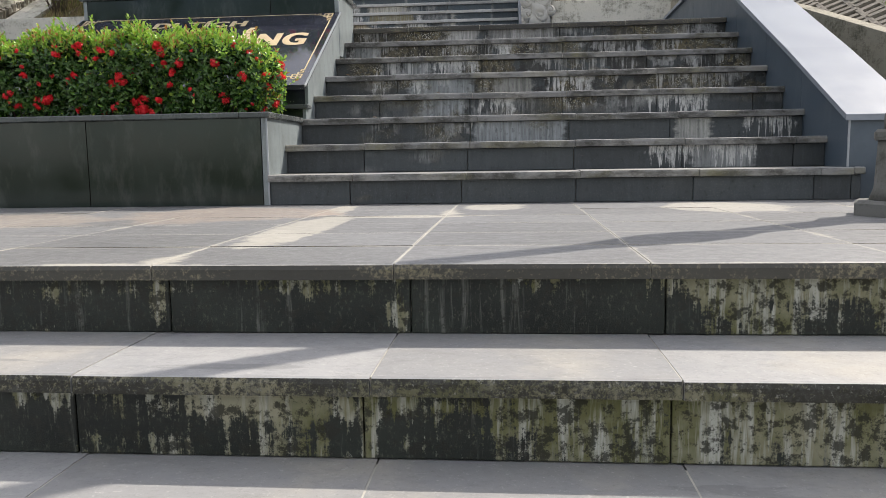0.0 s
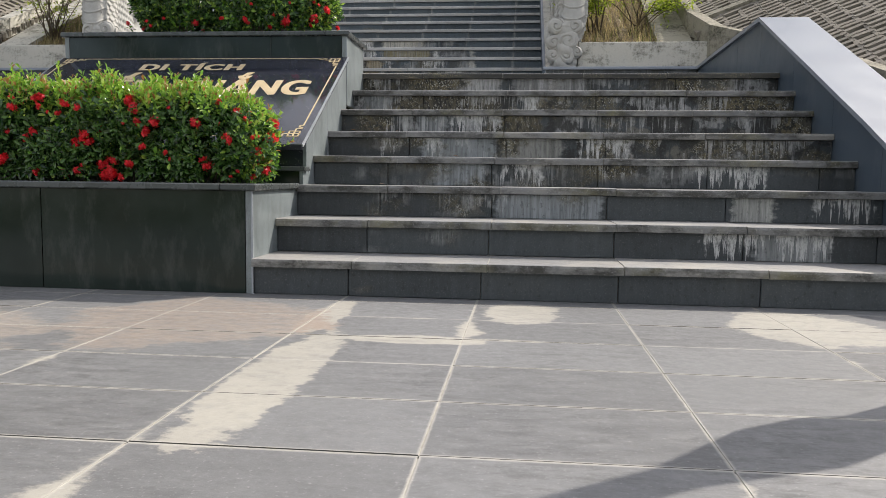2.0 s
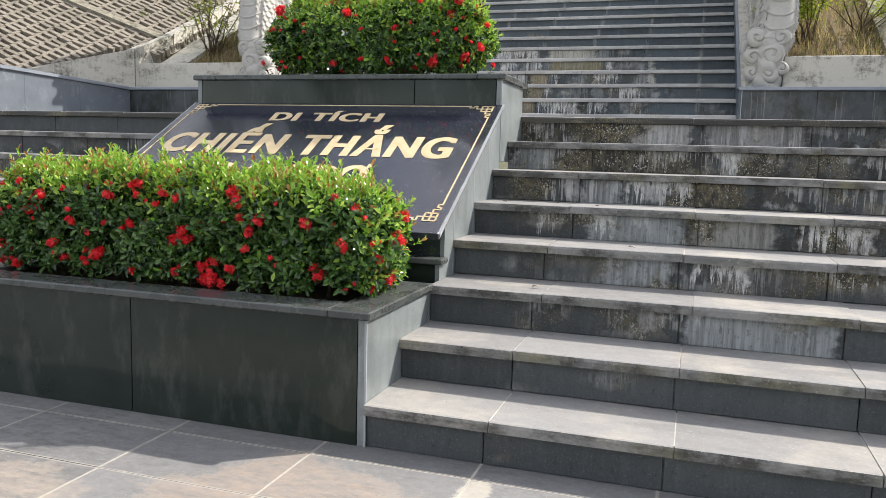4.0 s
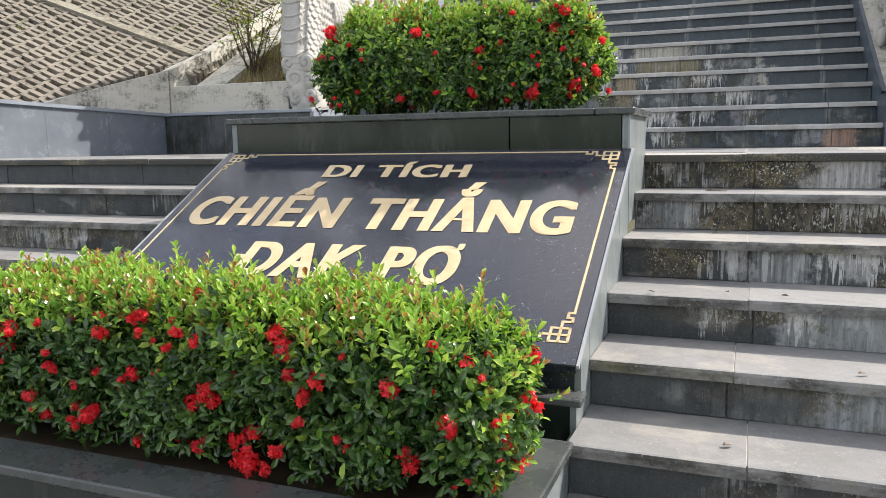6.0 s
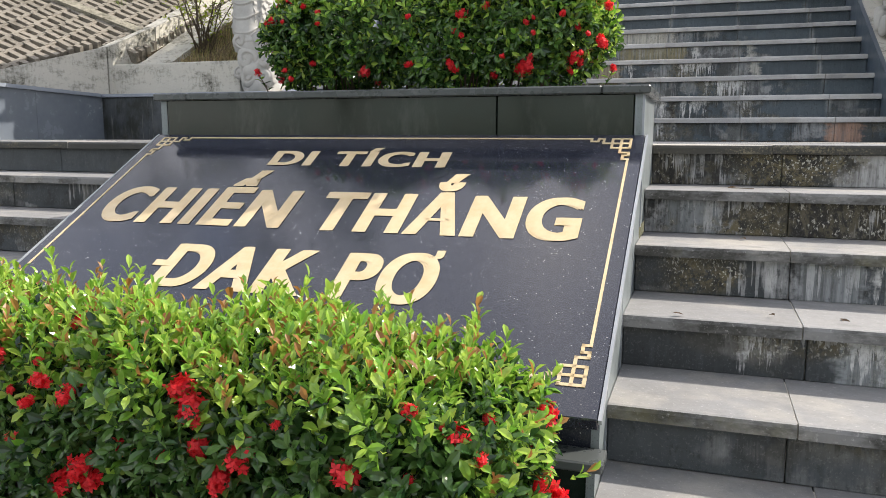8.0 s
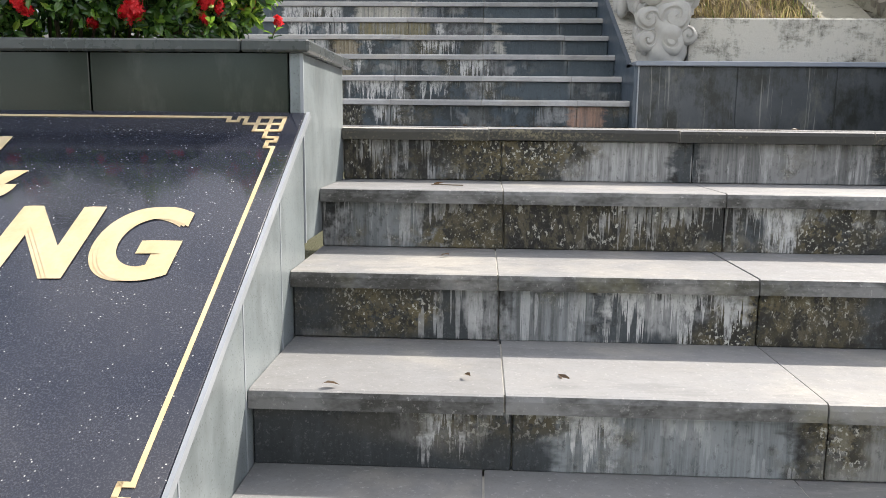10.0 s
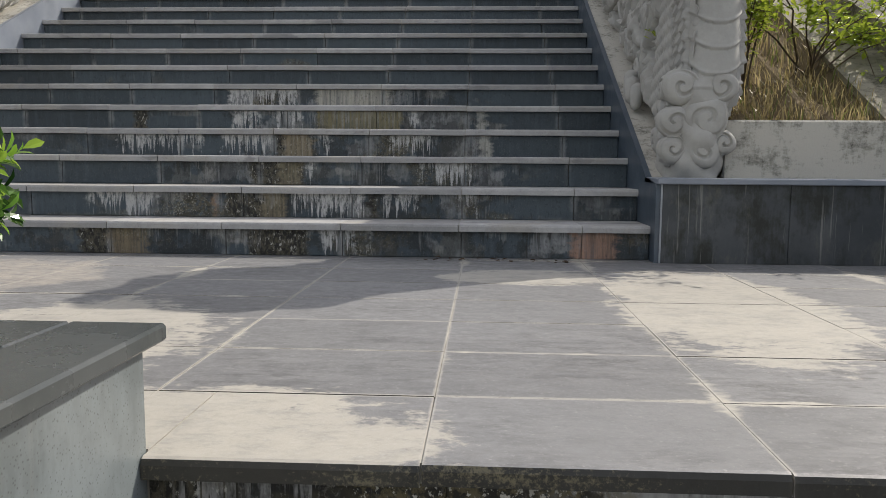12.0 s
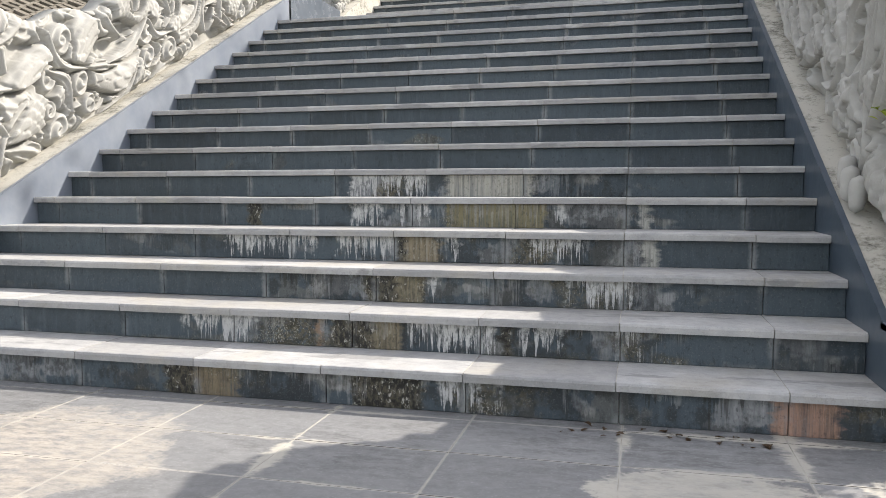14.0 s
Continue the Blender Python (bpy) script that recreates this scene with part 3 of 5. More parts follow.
LEAF = leaf("deep_green_leaf", (0.010, 0.036, 0.010), (0.10, 0.20, 0.042), 0.4, 0.14, 0.24)
LEAF_TOP = leaf("young_and_sunlit_leaf", (0.13, 0.30, 0.03), (0.36, 0.49, 0.08), 0.4, 0.15, 0.34)
LEAF_COPPER = leaf("copper_leaf_tip", (0.25, 0.11, 0.03), (0.38, 0.20, 0.06), 0.3)
LEAF_WILD = leaf("wild_shrub_leaf", (0.14, 0.21, 0.025), (0.36, 0.42, 0.05), 0.4)
STRAW = leaf("dry_grass_blade", (0.20, 0.16, 0.07), (0.40, 0.33, 0.17), 0.3)
GRASS = leaf("green_grass_blade", (0.07, 0.11, 0.02), (0.18, 0.22, 0.05), 0.3)
PETAL = leaf("red_petal", (0.60, 0.010, 0.020), (0.90, 0.05, 0.06), 0.2)
DRY_LEAF = leaf("dry_brown_leaf", (0.06, 0.04, 0.025), (0.16, 0.10, 0.05), 0.2)
TREE_LEAF = leaf("tree_leaf", (0.03, 0.06, 0.015), (0.08, 0.12, 0.03), 0.4)


def bark():
    n = Nodes("twig_bark")
    return n.done(n.mix(n.noise(30), (0.10, 0.08, 0.06), (0.20, 0.16, 0.12)), 0.9, 0, 0.2)


BARK = bark()

# ---- building helpers ----
def part(name, bm, material, parent=None, label=""):
    mesh = bpy.data.meshes.new(name)
    bm.to_mesh(mesh)
    bm.free()
    for m in material if isinstance(material, (list, tuple)) else (material,):
        mesh.materials.append(m)
    ob = new(name, mesh)
    ob.parent = parent
    return tagged(ob, label)


def thing(name, label, category, place=(0, 0, 0), group="", kind=""):
    ob = new(name)
    ob.empty_display_size = 0.1
    ob.location = place
    return tagged(ob, label, category, group, kind)


def box(x0, x1, y0, y1, z0, z1, bevel=0.0, bm=None):
    bm = bm or bmesh.new()
    made = bmesh.ops.create_cube(bm, size=1.0, matrix=Matrix.LocRotScale(((x0 + x1) / 2, (y0 + y1) / 2, (z0 + z1) / 2), None, (x1 - x0, y1 - y0, z1 - z0)))
    if bevel:
        edges = {e for v in made["verts"] for e in v.link_edges}
        bmesh.ops.bevel(bm, geom=list(edges), offset=bevel, segments=1, affect="EDGES")
    return bm


def prism(outline, axis, a, b, bevel=0.0):
    """A solid whose outline, of pairs, is pulled along an axis ('x': pairs are y, z; 'z': pairs are x, y) from a to b."""
    bm = bmesh.new()
    turn = {"x": lambda p, d: (d, p[0], p[1]), "y": lambda p, d: (p[0], d, p[1]), "z": lambda p, d: (p[0], p[1], d)}[axis]
    low, high = [bm.verts.new(turn(p, a)) for p in outline], [bm.verts.new(turn(p, b)) for p in outline]
    bm.faces.new(low), bm.faces.new(high[::-1])
    for i in range(len(outline)):
        j = (i + 1) % len(outline)
        bm.faces.new((low[i], high[i], high[j], low[j]))
    bmesh.ops.recalc_face_normals(bm, faces=bm.faces)
    if bevel:
        bmesh.ops.bevel(bm, geom=bm.edges[:], offset=bevel, segments=1, affect="EDGES")
    return bm


def slab_mesh(name, w, d, h, nose, material):
    """A tread slab from its front left lower corner: rounded nose, slightly eased edges."""
    bm = prism([(0, 0), (d, 0), (d, h), (nose, h), (nose * 0.35, h - nose * 0.2), (0, h - nose)], "x", 0.002, w - 0.002)
    mesh = bpy.data.meshes.new(name)
    bm.to_mesh(mesh)
    bm.free()
    mesh.materials.append(material)
    return mesh


def panel_mesh(name, w, d, h, material):
    bm = box(0.0015, w - 0.0015, 0, d, 0, h, 0.0025)
    mesh = bpy.data.meshes.new(name)
    bm.to_mesh(mesh)
    bm.free()
    mesh.materials.append(material)
    return mesh


MID = -0.985  # the axis of the whole stair
RISE, GOING = 0.16, 0.338
WIDE = 2.935
RISE_UP, GOING_UP = 0.170, 0.326
TOP_A, TOP_B = 0.0, 8 * RISE
NOSE_A, NOSE_B, NOSE_UP = -2.232, 7 * GOING, 5.037
UP_LEFT, UP_RIGHT = -3.338, 1.368
STEPS_UP = 16
LIP, SLAB = 0.03, 0.036


def flight(name, label, x0, x1, nose_y, base_z, rise, going, count, joints, riser_material, top_material=None, tread_material=None, loose=1.0, top_joints=None):
    """A flight of steps: a rough core, and on it slab after slab and panel after panel."""
    root = thing(name, label, "stairs", (0, 0, 0), kind="structure")
    outline = [(nose_y + LIP + 0.02, base_z - 0.05)]
    for k in range(count):
        y = nose_y + k * going + LIP + 0.02
        outline += [(y, base_z + (k + 1) * rise - SLAB), (y + going, base_z + (k + 1) * rise - SLAB)]
    outline[-1] = (outline[-1][0] - 0.05, outline[-1][1])
    outline.append((outline[-1][0], base_z - 0.05))
    part("stair_core", prism(outline, "x", x0, x1), MORTAR, root)
    rng = random.Random(name)
    grout = bmesh.new()
    slabs, panels = {}, {}
    for k in range(count):
        y, z = nose_y + k * going, base_z + (k + 1) * rise
        shift = rng.uniform(-0.03, 0.03) * loose
        if top_joints and k == count - 1:
            cuts = [x0] + [j for j in top_joints if x0 + 0.15 < j < x1 - 0.15] + [x1]
        else:
            cuts = [x0] + [j + shift + rng.uniform(-0.006, 0.006) for j in joints if x0 + 0.15 < j + shift < x1 - 0.15] + [x1]
        for c in cuts[1:-1]:
            box(c - 0.004, c + 0.004, y + 0.014, y + going + 0.01, z - SLAB, z - 0.002, 0, grout)
        for a, b in zip(cuts, cuts[1:]):
            w = round(b - a, 2)
            usual = tread_material or TREAD
            stone = top_material if top_material and k == count - 1 else usual
            if (w, stone.name) not in slabs:
                slabs[w, stone.name] = slab_mesh("tread", w, going + (LIP + 0.02 if stone == usual else 0.021), SLAB, 0.012, stone)
            s = new("tread", slabs[w, stone.name])
            s.location, s.scale.x, s.parent = (a, y, z - SLAB + rng.uniform(-0.0015, 0.0015)), (b - a) / w, root
        shift = rng.uniform(-0.05, 0.05) * loose
        cuts = [x0] + [j + shift for j in joints if x0 + 0.15 < j + shift < x1 - 0.15] + [x1]
        for a, b in zip(cuts, cuts[1:]):
            w = round(b - a, 2)
            if w not in panels:
                panels[w] = panel_mesh("riser", w, 0.018, rise - SLAB - 0.002, riser_material)
            s = new("riser", panels[w])
            s.location, s.scale.x, s.parent = (a, y + LIP + rng.uniform(-0.001, 0.001), z - rise + 0.001), (b - a) / w, root
    tagged(part("joint_filling", grout, MORTAR, root, "pale mortar between the slabs"), kind="stuff")
    return root


def paved(name, label, x0, x1, y0, y1, z, first_x, pitch_x, first_y, pitch_y, material, skip=None):
    """A terrace of thin stone tiles on a mortar bed."""
    root = thing(name, label, "terrace", kind="structure")
    part("mortar_bed", box(x0, x1, y0, y1, z - 0.14, z - 0.0014), MORTAR, root)
    bm = box(0.003, 0.997, 0.005, 0.995, 0, 1)
    mesh = bpy.data.meshes.new("paving_tile")
    bm.to_mesh(mesh)
    bm.free()
    mesh.materials.append(material)
    xs = [x0] + [first_x + i * pitch_x for i in range(-30, 31) if x0 + 0.05 < first_x + i * pitch_x < x1 - 0.05] + [x1]
    ys = [y0] + [first_y + i * pitch_y for i in range(-30, 31) if y0 + 0.05 < first_y + i * pitch_y < y1 - 0.05] + [y1]
    rng = random.Random(name)
    for xa, xb in zip(xs, xs[1:]):
        for ya, yb in zip(ys, ys[1:]):
            t = new("paving_tile", mesh)
            t.location, t.scale, t.parent = (xa, ya, z - 0.03), (xb - xa, yb - ya, 0.03 + rng.uniform(-0.0005, 0.001)), root
    return root


# ---- ground and terraces ----
def ground_sheet():
    bm = bmesh.new()
    bmesh.ops.create_grid(bm, x_segments=40, y_segments=40, size=900)
    return bm


part("ground", ground_sheet(), GROUND).location.z = -1.2
tagged(bpy.data.objects["ground"], "bare earth and grass ground round the stair", "ground", kind="structure")

OUT_WEST = 0.17  # the western side is that much wider
X_LEFT, X_RIGHT = 2 * MID - WIDE - OUT_WEST, WIDE  # inner faces of the two side walls
LOW_X0, LOW_X1 = -7.2, 5.2
JOINTS = [0.46 + 0.582 * i for i in range(-20, 20)]
LOW_RISE, LOW_GOING = 0.169, 0.335
LOW_TILES = [0.425 + 0.573 * i for i in range(-20, 20)]
HIGH_TILES = [0.45 + 0.572 * i for i in range(-20, 20)]
flight("entrance_steps", "broad grey slate steps with mossy stained risers", LOW_X0, LOW_X1, NOSE_A - 4 * LOW_GOING, -5 * LOW_RISE, LOW_RISE, LOW_GOING, 5, [0.42 + 0.578 * i for i in range(-20, 20)], RISER_LOW, PAVING_LOW, TREAD_LOW, 1.0, LOW_TILES)
part("forecourt", box(LOW_X0 - 3, LOW_X1 + 3, -16, NOSE_A - 4 * LOW_GOING + 0.1, -1.1, -5 * LOW_RISE), PAVING_LOW)
tagged(bpy.data.objects["forecourt"], "grey stone forecourt before the steps", "pavement", kind="structure")
paved("terrace_lower", "grey slate terrace with cream lime stains along its joints", LOW_X0, LOW_X1, NOSE_A + LOW_GOING + 0.021, 0.12, TOP_A, 0.425, 0.573, -2.232, 0.355, PAVING_LOW)
flight("stair_right", "lower stair flight of slate with streaked risers", 0.0, WIDE, 0.0, TOP_A, RISE, GOING, 8, JOINTS, RISER, PAVING_HIGH, None, 1.0, HIGH_TILES)
end_block = thing("step_end_block", "short stone block that ends the lowest step beside the parapet", "step", kind="structure")
part("tread", box(WIDE + 0.001, WIDE + 0.055, 0.0, 0.077, RISE - SLAB, RISE, 0.006), TREAD, end_block)
part("riser", box(WIDE + 0.001, WIDE + 0.045, LIP, 0.077, 0.0, RISE - SLAB - 0.002, 0.003), RISER, end_block)
flight("stair_left", "matching lower stair flight of dark slate", X_LEFT, 2 * MID, 0.0, TOP_A, RISE, GOING, 8, [2 * MID - j for j in reversed(JOINTS)], RISER, PAVING_HIGH, None, 1.0, HIGH_TILES)
paved("terrace_upper", "slate terrace with cream patches and dry leaves", X_LEFT, X_RIGHT, NOSE_B + GOING + 0.021, NOSE_UP + 0.06, TOP_B, 0.45, 0.572, 2.35, 0.376, PAVING_HIGH)
paved("terrace_strip", "narrow strip of slate paving behind the upper planter", 2 * MID, 0.0, 2.401, NOSE_B + GOING + 0.021, TOP_B, 0.45, 0.572, 2.35, 0.376, PAVING_HIGH)
UP_JOINTS = [1.03 + 0.60 * i for i in range(-20, 20)]
flight("stair_upper", "long upper stair flight of blue slate with white drips", UP_LEFT, UP_RIGHT, NOSE_UP, TOP_B, RISE_UP, GOING_UP, STEPS_UP, UP_JOINTS, RISER_UP, None, TREAD_UP, 0.2)
TOP_C = TOP_B + STEPS_UP * RISE_UP
Y_C = NOSE_UP + (STEPS_UP - 1) * GOING_UP
part("terrace_top", box(UP_LEFT - 2, UP_RIGHT + 2, Y_C + GOING_UP - 0.02, Y_C + 1.95, TOP_C - 0.3, TOP_C - 0.002), PAVING_HIGH)
tagged(bpy.data.objects["terrace_top"], "slate landing at the head of the long flight", "terrace", kind="structure")
flight("stair_far", "further stair flight of blue slate above the landing", UP_LEFT, UP_RIGHT, Y_C + 1.85, TOP_C, RISE_UP, GOING_UP, 14, UP_JOINTS, RISER_UP, None, TREAD_UP, 0.2)
SLOPE_UP = RISE_UP / GOING_UP


def mirrored(x):
    return 2 * MID - x


# ---- planter, plaque and upper box between the two lower flights ----
def planter(name, label, y0, y1, z0, z1, joints, lip, back):
    root = thing(name, label, "planter", (0, 0, 0))
    x0, x1 = 2 * MID, 0.0
    cuts = [x0] + joints + [x1]
    for a, b in zip(cuts, cuts[1:]):
        part("front_panel", box(a + (0.033 if a == x0 else 0.002), b - (0.033 if b == x1 else 0.002), y0, y0 + 0.03, z0, z1 - 0.03, 0.002), GREEN_STONE, root)
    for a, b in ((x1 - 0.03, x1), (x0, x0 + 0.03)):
        part("side_panel", box(a, b, y0, y1, z0, z1 - 0.03, 0.002), PALE_STONE, root, "pale granite side, sun and sky sheen put into its colour")
    part("back_panel", box(x0 + 0.033, x1 - 0.033, y1 - 0.03, y1, z0, z1 - 0.03, 0.002), GREEN_STONE, root)
    part("corner_edge", box(x1 - 0.004, x1 + 0.004, y0 - 0.003, y0 + 0.004, z0, z1 - 0.03), PALE_EDGE, root, "pale cut edge")
    w = 0.14
    for a, b in ((x1 - w, x1 + lip), (x0 - lip, x0 + w)):
        part("coping", box(a, b, y0 - lip, y1 + back, z1 - 0.03, z1, 0.005), DARK_COPING, root)
    for c, d in ((y0 - lip, y0 + w), (y1 - w, y1 + back)):
        part("coping", box(x0 + w + 0.001, x1 - w - 0.001, c, d, z1 - 0.03, z1, 0.005), DARK_COPING, root)
    bed = box(x0 + 0.035, x1 - 0.035, y0 + 0.035, y1 - 0.035, z0, z1 - 0.035)
    part("soil_bed", bed, SOIL, root)
    return root


planter("front_planter", "low planter of polished dark green granite", 0.02, 0.685, 0.0, 0.486, [MID], 0.02, 0.004)
planter("upper_planter", "raised planter of polished green granite above the plaque", 1.85, 2.395, 1.0, 1.484, [-0.515], 0.022, 0.045)

PLQ_LOW, PLQ_HIGH = (0.775, 0.70), (1.848, 1.316)  # y, z of the plaque's lower and upper edge


def plaque_plinth():
    root = thing("plaque_plinth", "sloping granite plinth under the inscribed plaque", "plinth")
    x0, x1 = 2 * MID, 0.0
    (ya, za), (yb, zb) = PLQ_LOW, PLQ_HIGH
    face, tilt = 0.885, (zb - za) / (yb - ya)
    under = za - 0.045 + (face - ya) * tilt
    part("plinth_core", prism([(0.70, 0.0), (0.70, 0.40), (0.83, 0.40), (0.83, 0.55), (face + 0.02, 0.55), (face + 0.02, under), (yb, zb - 0.05), (yb, 0.0)], "x", x0 + 0.02, x1 - 0.02), GREEN_STONE, root)
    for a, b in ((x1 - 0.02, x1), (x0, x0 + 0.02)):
        part("side_panel", prism([(0.689, 0.0), (0.689, 0.45), (0.82, 0.45), (0.82, 0.55), (face, 0.55), (face, under), (yb - 0.002, zb - 0.037), (yb - 0.002, 0.0)], "x", a, b), PALE_STONE, root, "pale granite side, sun and sky sheen put into its colour")
    for a, b in ((x1, x1 + 0.0012), (x0 - 0.0012, x0)):
        for y in (1.02, 1.345, 1.62):
            part("panel_joint", box(a, b, y - 0.0025, y + 0.0025, 0.0, za - 0.05 + (y - ya) * tilt), PALE_EDGE, root, "thin pale joint between side panels")
    part("ledge", box(x0 - 0.02, x1 + 0.02, 0.79, face - 0.002, 0.55, 0.575, 0.004), DARK_COPING, root)
    part("base_strip", box(x0 + 0.02, x1 - 0.02, face + 0.002, face + 0.02, 0.552, under), PLAQUE, root)
    return root


plaque_plinth()


PLQ_LONG = math.hypot(PLQ_HIGH[0] - PLQ_LOW[0], PLQ_HIGH[1] - PLQ_LOW[1])
PLQ_TILT = math.degrees(math.atan2(PLQ_HIGH[1] - PLQ_LOW[1], PLQ_HIGH[0] - PLQ_LOW[0]))
# the plaque's own frame: x to the right, y up the slope, z off its face
PLQ = pose(2 * MID, PLQ_LOW[0], PLQ_LOW[1], PLQ_TILT)


def plaque():
    root = thing("memorial_plaque", "sloping black granite plaque with gold carved lettering", "plaque")
    root.matrix_world = PLQ
    wide = -2 * MID
    part("stone_slab", box(-0.01, wide + 0.01, -0.02, PLQ_LONG, -0.035, 0, 0.003), PLAQUE, root)
    for a, b in ((wide + 0.0105, wide + 0.0185), (-0.0185, -0.0105)):
        part("edge_strip", box(a, b, -0.02, PLQ_LONG, -0.014, 0.001), PALE_EDGE, root, "pale cut edge")
    g = 0.03  # grid of the border's key pattern
    low, high = 0.075, PLQ_LONG - 0.03
    bars = [(0.165, wide - 0.165, high - 0.004, high + 0.004), (0.165, wide - 0.165, low - 0.004, low + 0.004), (0.031, 0.039, low + 0.13, high - 0.13), (wide - 0.039, wide - 0.031, low + 0.13, high - 0.13)]
    for a, b, c, d in bars:
        part("border_line", box(a, b, c, d, 0.0005, 0.002), GOLD, root)

    def fret(fx, fy):
        """A knot of gold bars in a corner, drawn on the key pattern's grid from the corner inwards."""
        t = 0.0045
        strokes = ((0, 0, 2, 0), (0, 1, 3, 1), (0, 2, 2, 2), (0, 0, 0, 2), (1, 0, 1, 3), (2, 0, 2, 2), (3, 0, 3, 1), (3, 0, 3.6, 0), (3.6, 0, 3.6, 0.6), (3.6, 0.6, 4.4, 0.6), (4.4, 0, 4.4, 0.6), (0, 3, 1, 3), (0, 3, 0, 3.6), (0, 3.6, 0.6, 3.6), (0.6, 3.6, 0.6, 4.4), (0, 4.4, 0.6, 4.4))
        for a, b, c, d in strokes:
            xa, xb = 0.035 + a * g - t, 0.035 + c * g + t
            ya, yb = b * g - t, d * g + t
            if fx < 0:
                xa, xb = wide - xb, wide - xa
            ya, yb = (low + ya, low + yb) if fy < 0 else (high - yb, high - ya)
            part("border_stroke", box(xa, xb, ya, yb, 0.0005, 0.0021), GOLD, root)

    for fx in (1, -1):
        for fy in (1, -1):
            fret(fx, fy)

    def words(text, left, right, base, height):
        curve = bpy.data.curves.new("lettering", "FONT")
        curve.body, curve.size, curve.offset = text, 1.0, 0.02
        curve.space_character, curve.space_word = 1.13, 1.1
        ob = new("lettering", curve)
        bpy.context.view_layer.update()
        thin = bpy.data.meshes.new_from_object(ob.evaluated_get(bpy.context.evaluated_depsgraph_get()))
        bpy.data.objects.remove(ob)
        xs = [v.co.x for v in thin.vertices]
        cap, fat = 0.70, 0.036
        bm = bmesh.new()
        # the strokes are broadened by three passes of the brush
        for i, shift in enumerate((-fat, 0.0, fat)):
            bm.from_mesh(thin)
            bm.verts.ensure_lookup_table()
            for v in bm.verts[-len(thin.vertices):]:
                v.co.x += shift
                v.co.z = i * 0.0012
        span = max(xs) - min(xs) + 2 * fat
        bm.transform(Matrix.Translation((left, base, 0.0012)) @ Matrix.Diagonal(((right - left) / span, height / cap, 0.5, 1)) @ Matrix.Translation((fat - min(xs), 0, 0)))
        # one object for each letter with its accents: loose shapes whose spans overlap belong together
        shapes, seen = [], set()
        for first in bm.faces:
            if first in seen:
                continue
            seen.add(first)
            grown, todo = [], [first]
            while todo:
                f = todo.pop()
                grown.append(f)
                for e in f.edges:
                    for g2 in e.link_faces:
                        if g2 not in seen:
                            seen.add(g2)
                            todo.append(g2)
            at = [v.co.x for f in grown for v in f.verts]
            shapes.append((min(at), max(at), grown))
        shapes.sort(key=lambda s: s[0])
        letters, end = [], -9.0
        for a, b, grown in shapes:
            if a > end - 0.002:
                letters.append([])
            letters[-1].extend(grown)
            end = max(end, b)
        for grown in letters:
            own = bmesh.new()
            verts = {}
            for f in grown:
                for v in f.verts:
                    if v not in verts:
                        verts[v] = own.verts.new(v.co)
                own.faces.new([verts[v] for v in f.verts])
            part("letter", own, GOLD, root)
        bm.free()

    words("DI TÍCH", 0.622, 1.325, 1.010, 0.098)
    words("CHIẾN THẮNG", 0.10, 1.838, 0.628, 0.212)
    words("DAK PƠ", 0.553, 1.475, 0.31, 0.205)
    part("letter_bar", box(0.515, 0.60, 0.40, 0.428, 0.0006, 0.0026), GOLD, root)
    return root


plaque()


# ---- side walls with copings ----
def side_wall(name, label, flip):
    root = thing(name, label, "wall", kind="structure")

    def fx(a, b):
        return (a, b) if not flip else (mirrored(b) - OUT_WEST, mirrored(a) - OUT_WEST)

    thick = 0.31
    prof = [(0.10, -0.1), (0.10, 0.425), (2.85, 1.722), (4.955, 1.662), (4.955, -0.1)]
    part("wall_core", prism(prof, "x", *fx(X_RIGHT + 0.02, X_RIGHT + thick)), BLUE_STONE, root)
    cuts = [0.10, 0.75, 1.4, 2.1, 2.85, 3.5, 4.2, 4.955]

    def top(y):
        return 0.425 + (y - 0.10) * 1.297 / 2.75 if y <= 2.85 else 1.722 - (y - 2.85) * 0.0285

    for a, b in zip(cuts, cuts[1:]):
        # western face panels carry sunlight in their paler stone
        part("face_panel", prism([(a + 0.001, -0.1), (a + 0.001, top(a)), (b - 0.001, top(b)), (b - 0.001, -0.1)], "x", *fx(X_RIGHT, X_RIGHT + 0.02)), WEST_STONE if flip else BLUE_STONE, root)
    part("front_panel", box(*fx(X_RIGHT + 0.003, X_RIGHT + thick), 0.08, 0.10, -0.1, 0.425), BLUE_STONE, root)
    part("corner_edge", box(*fx(X_RIGHT - 0.004, X_RIGHT + 0.004), 0.078, 0.088, 0.0, 0.425), PALE_EDGE, root, "pale cut edge")
    for a, b in ((0.06, 0.95), (0.95, 1.9), (1.9, 2.85), (2.85, 3.9), (3.9, 4.915)):
        part("coping", prism([(a + 0.001, top(a) + (0.0 if a > 0.1 else -0.019)), (a + 0.001, top(a) + 0.03 + (0.0 if a > 0.1 else -0.019)), (b - 0.001, top(b) + 0.03), (b - 0.001, top(b))], "x", *fx(X_RIGHT - 0.025, X_RIGHT + thick + 0.02)), COPING_STONE, root)
    return root


side_wall("wall_east", "blue granite stair parapet with a wide pale coping", False)
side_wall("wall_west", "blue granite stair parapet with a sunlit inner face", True)


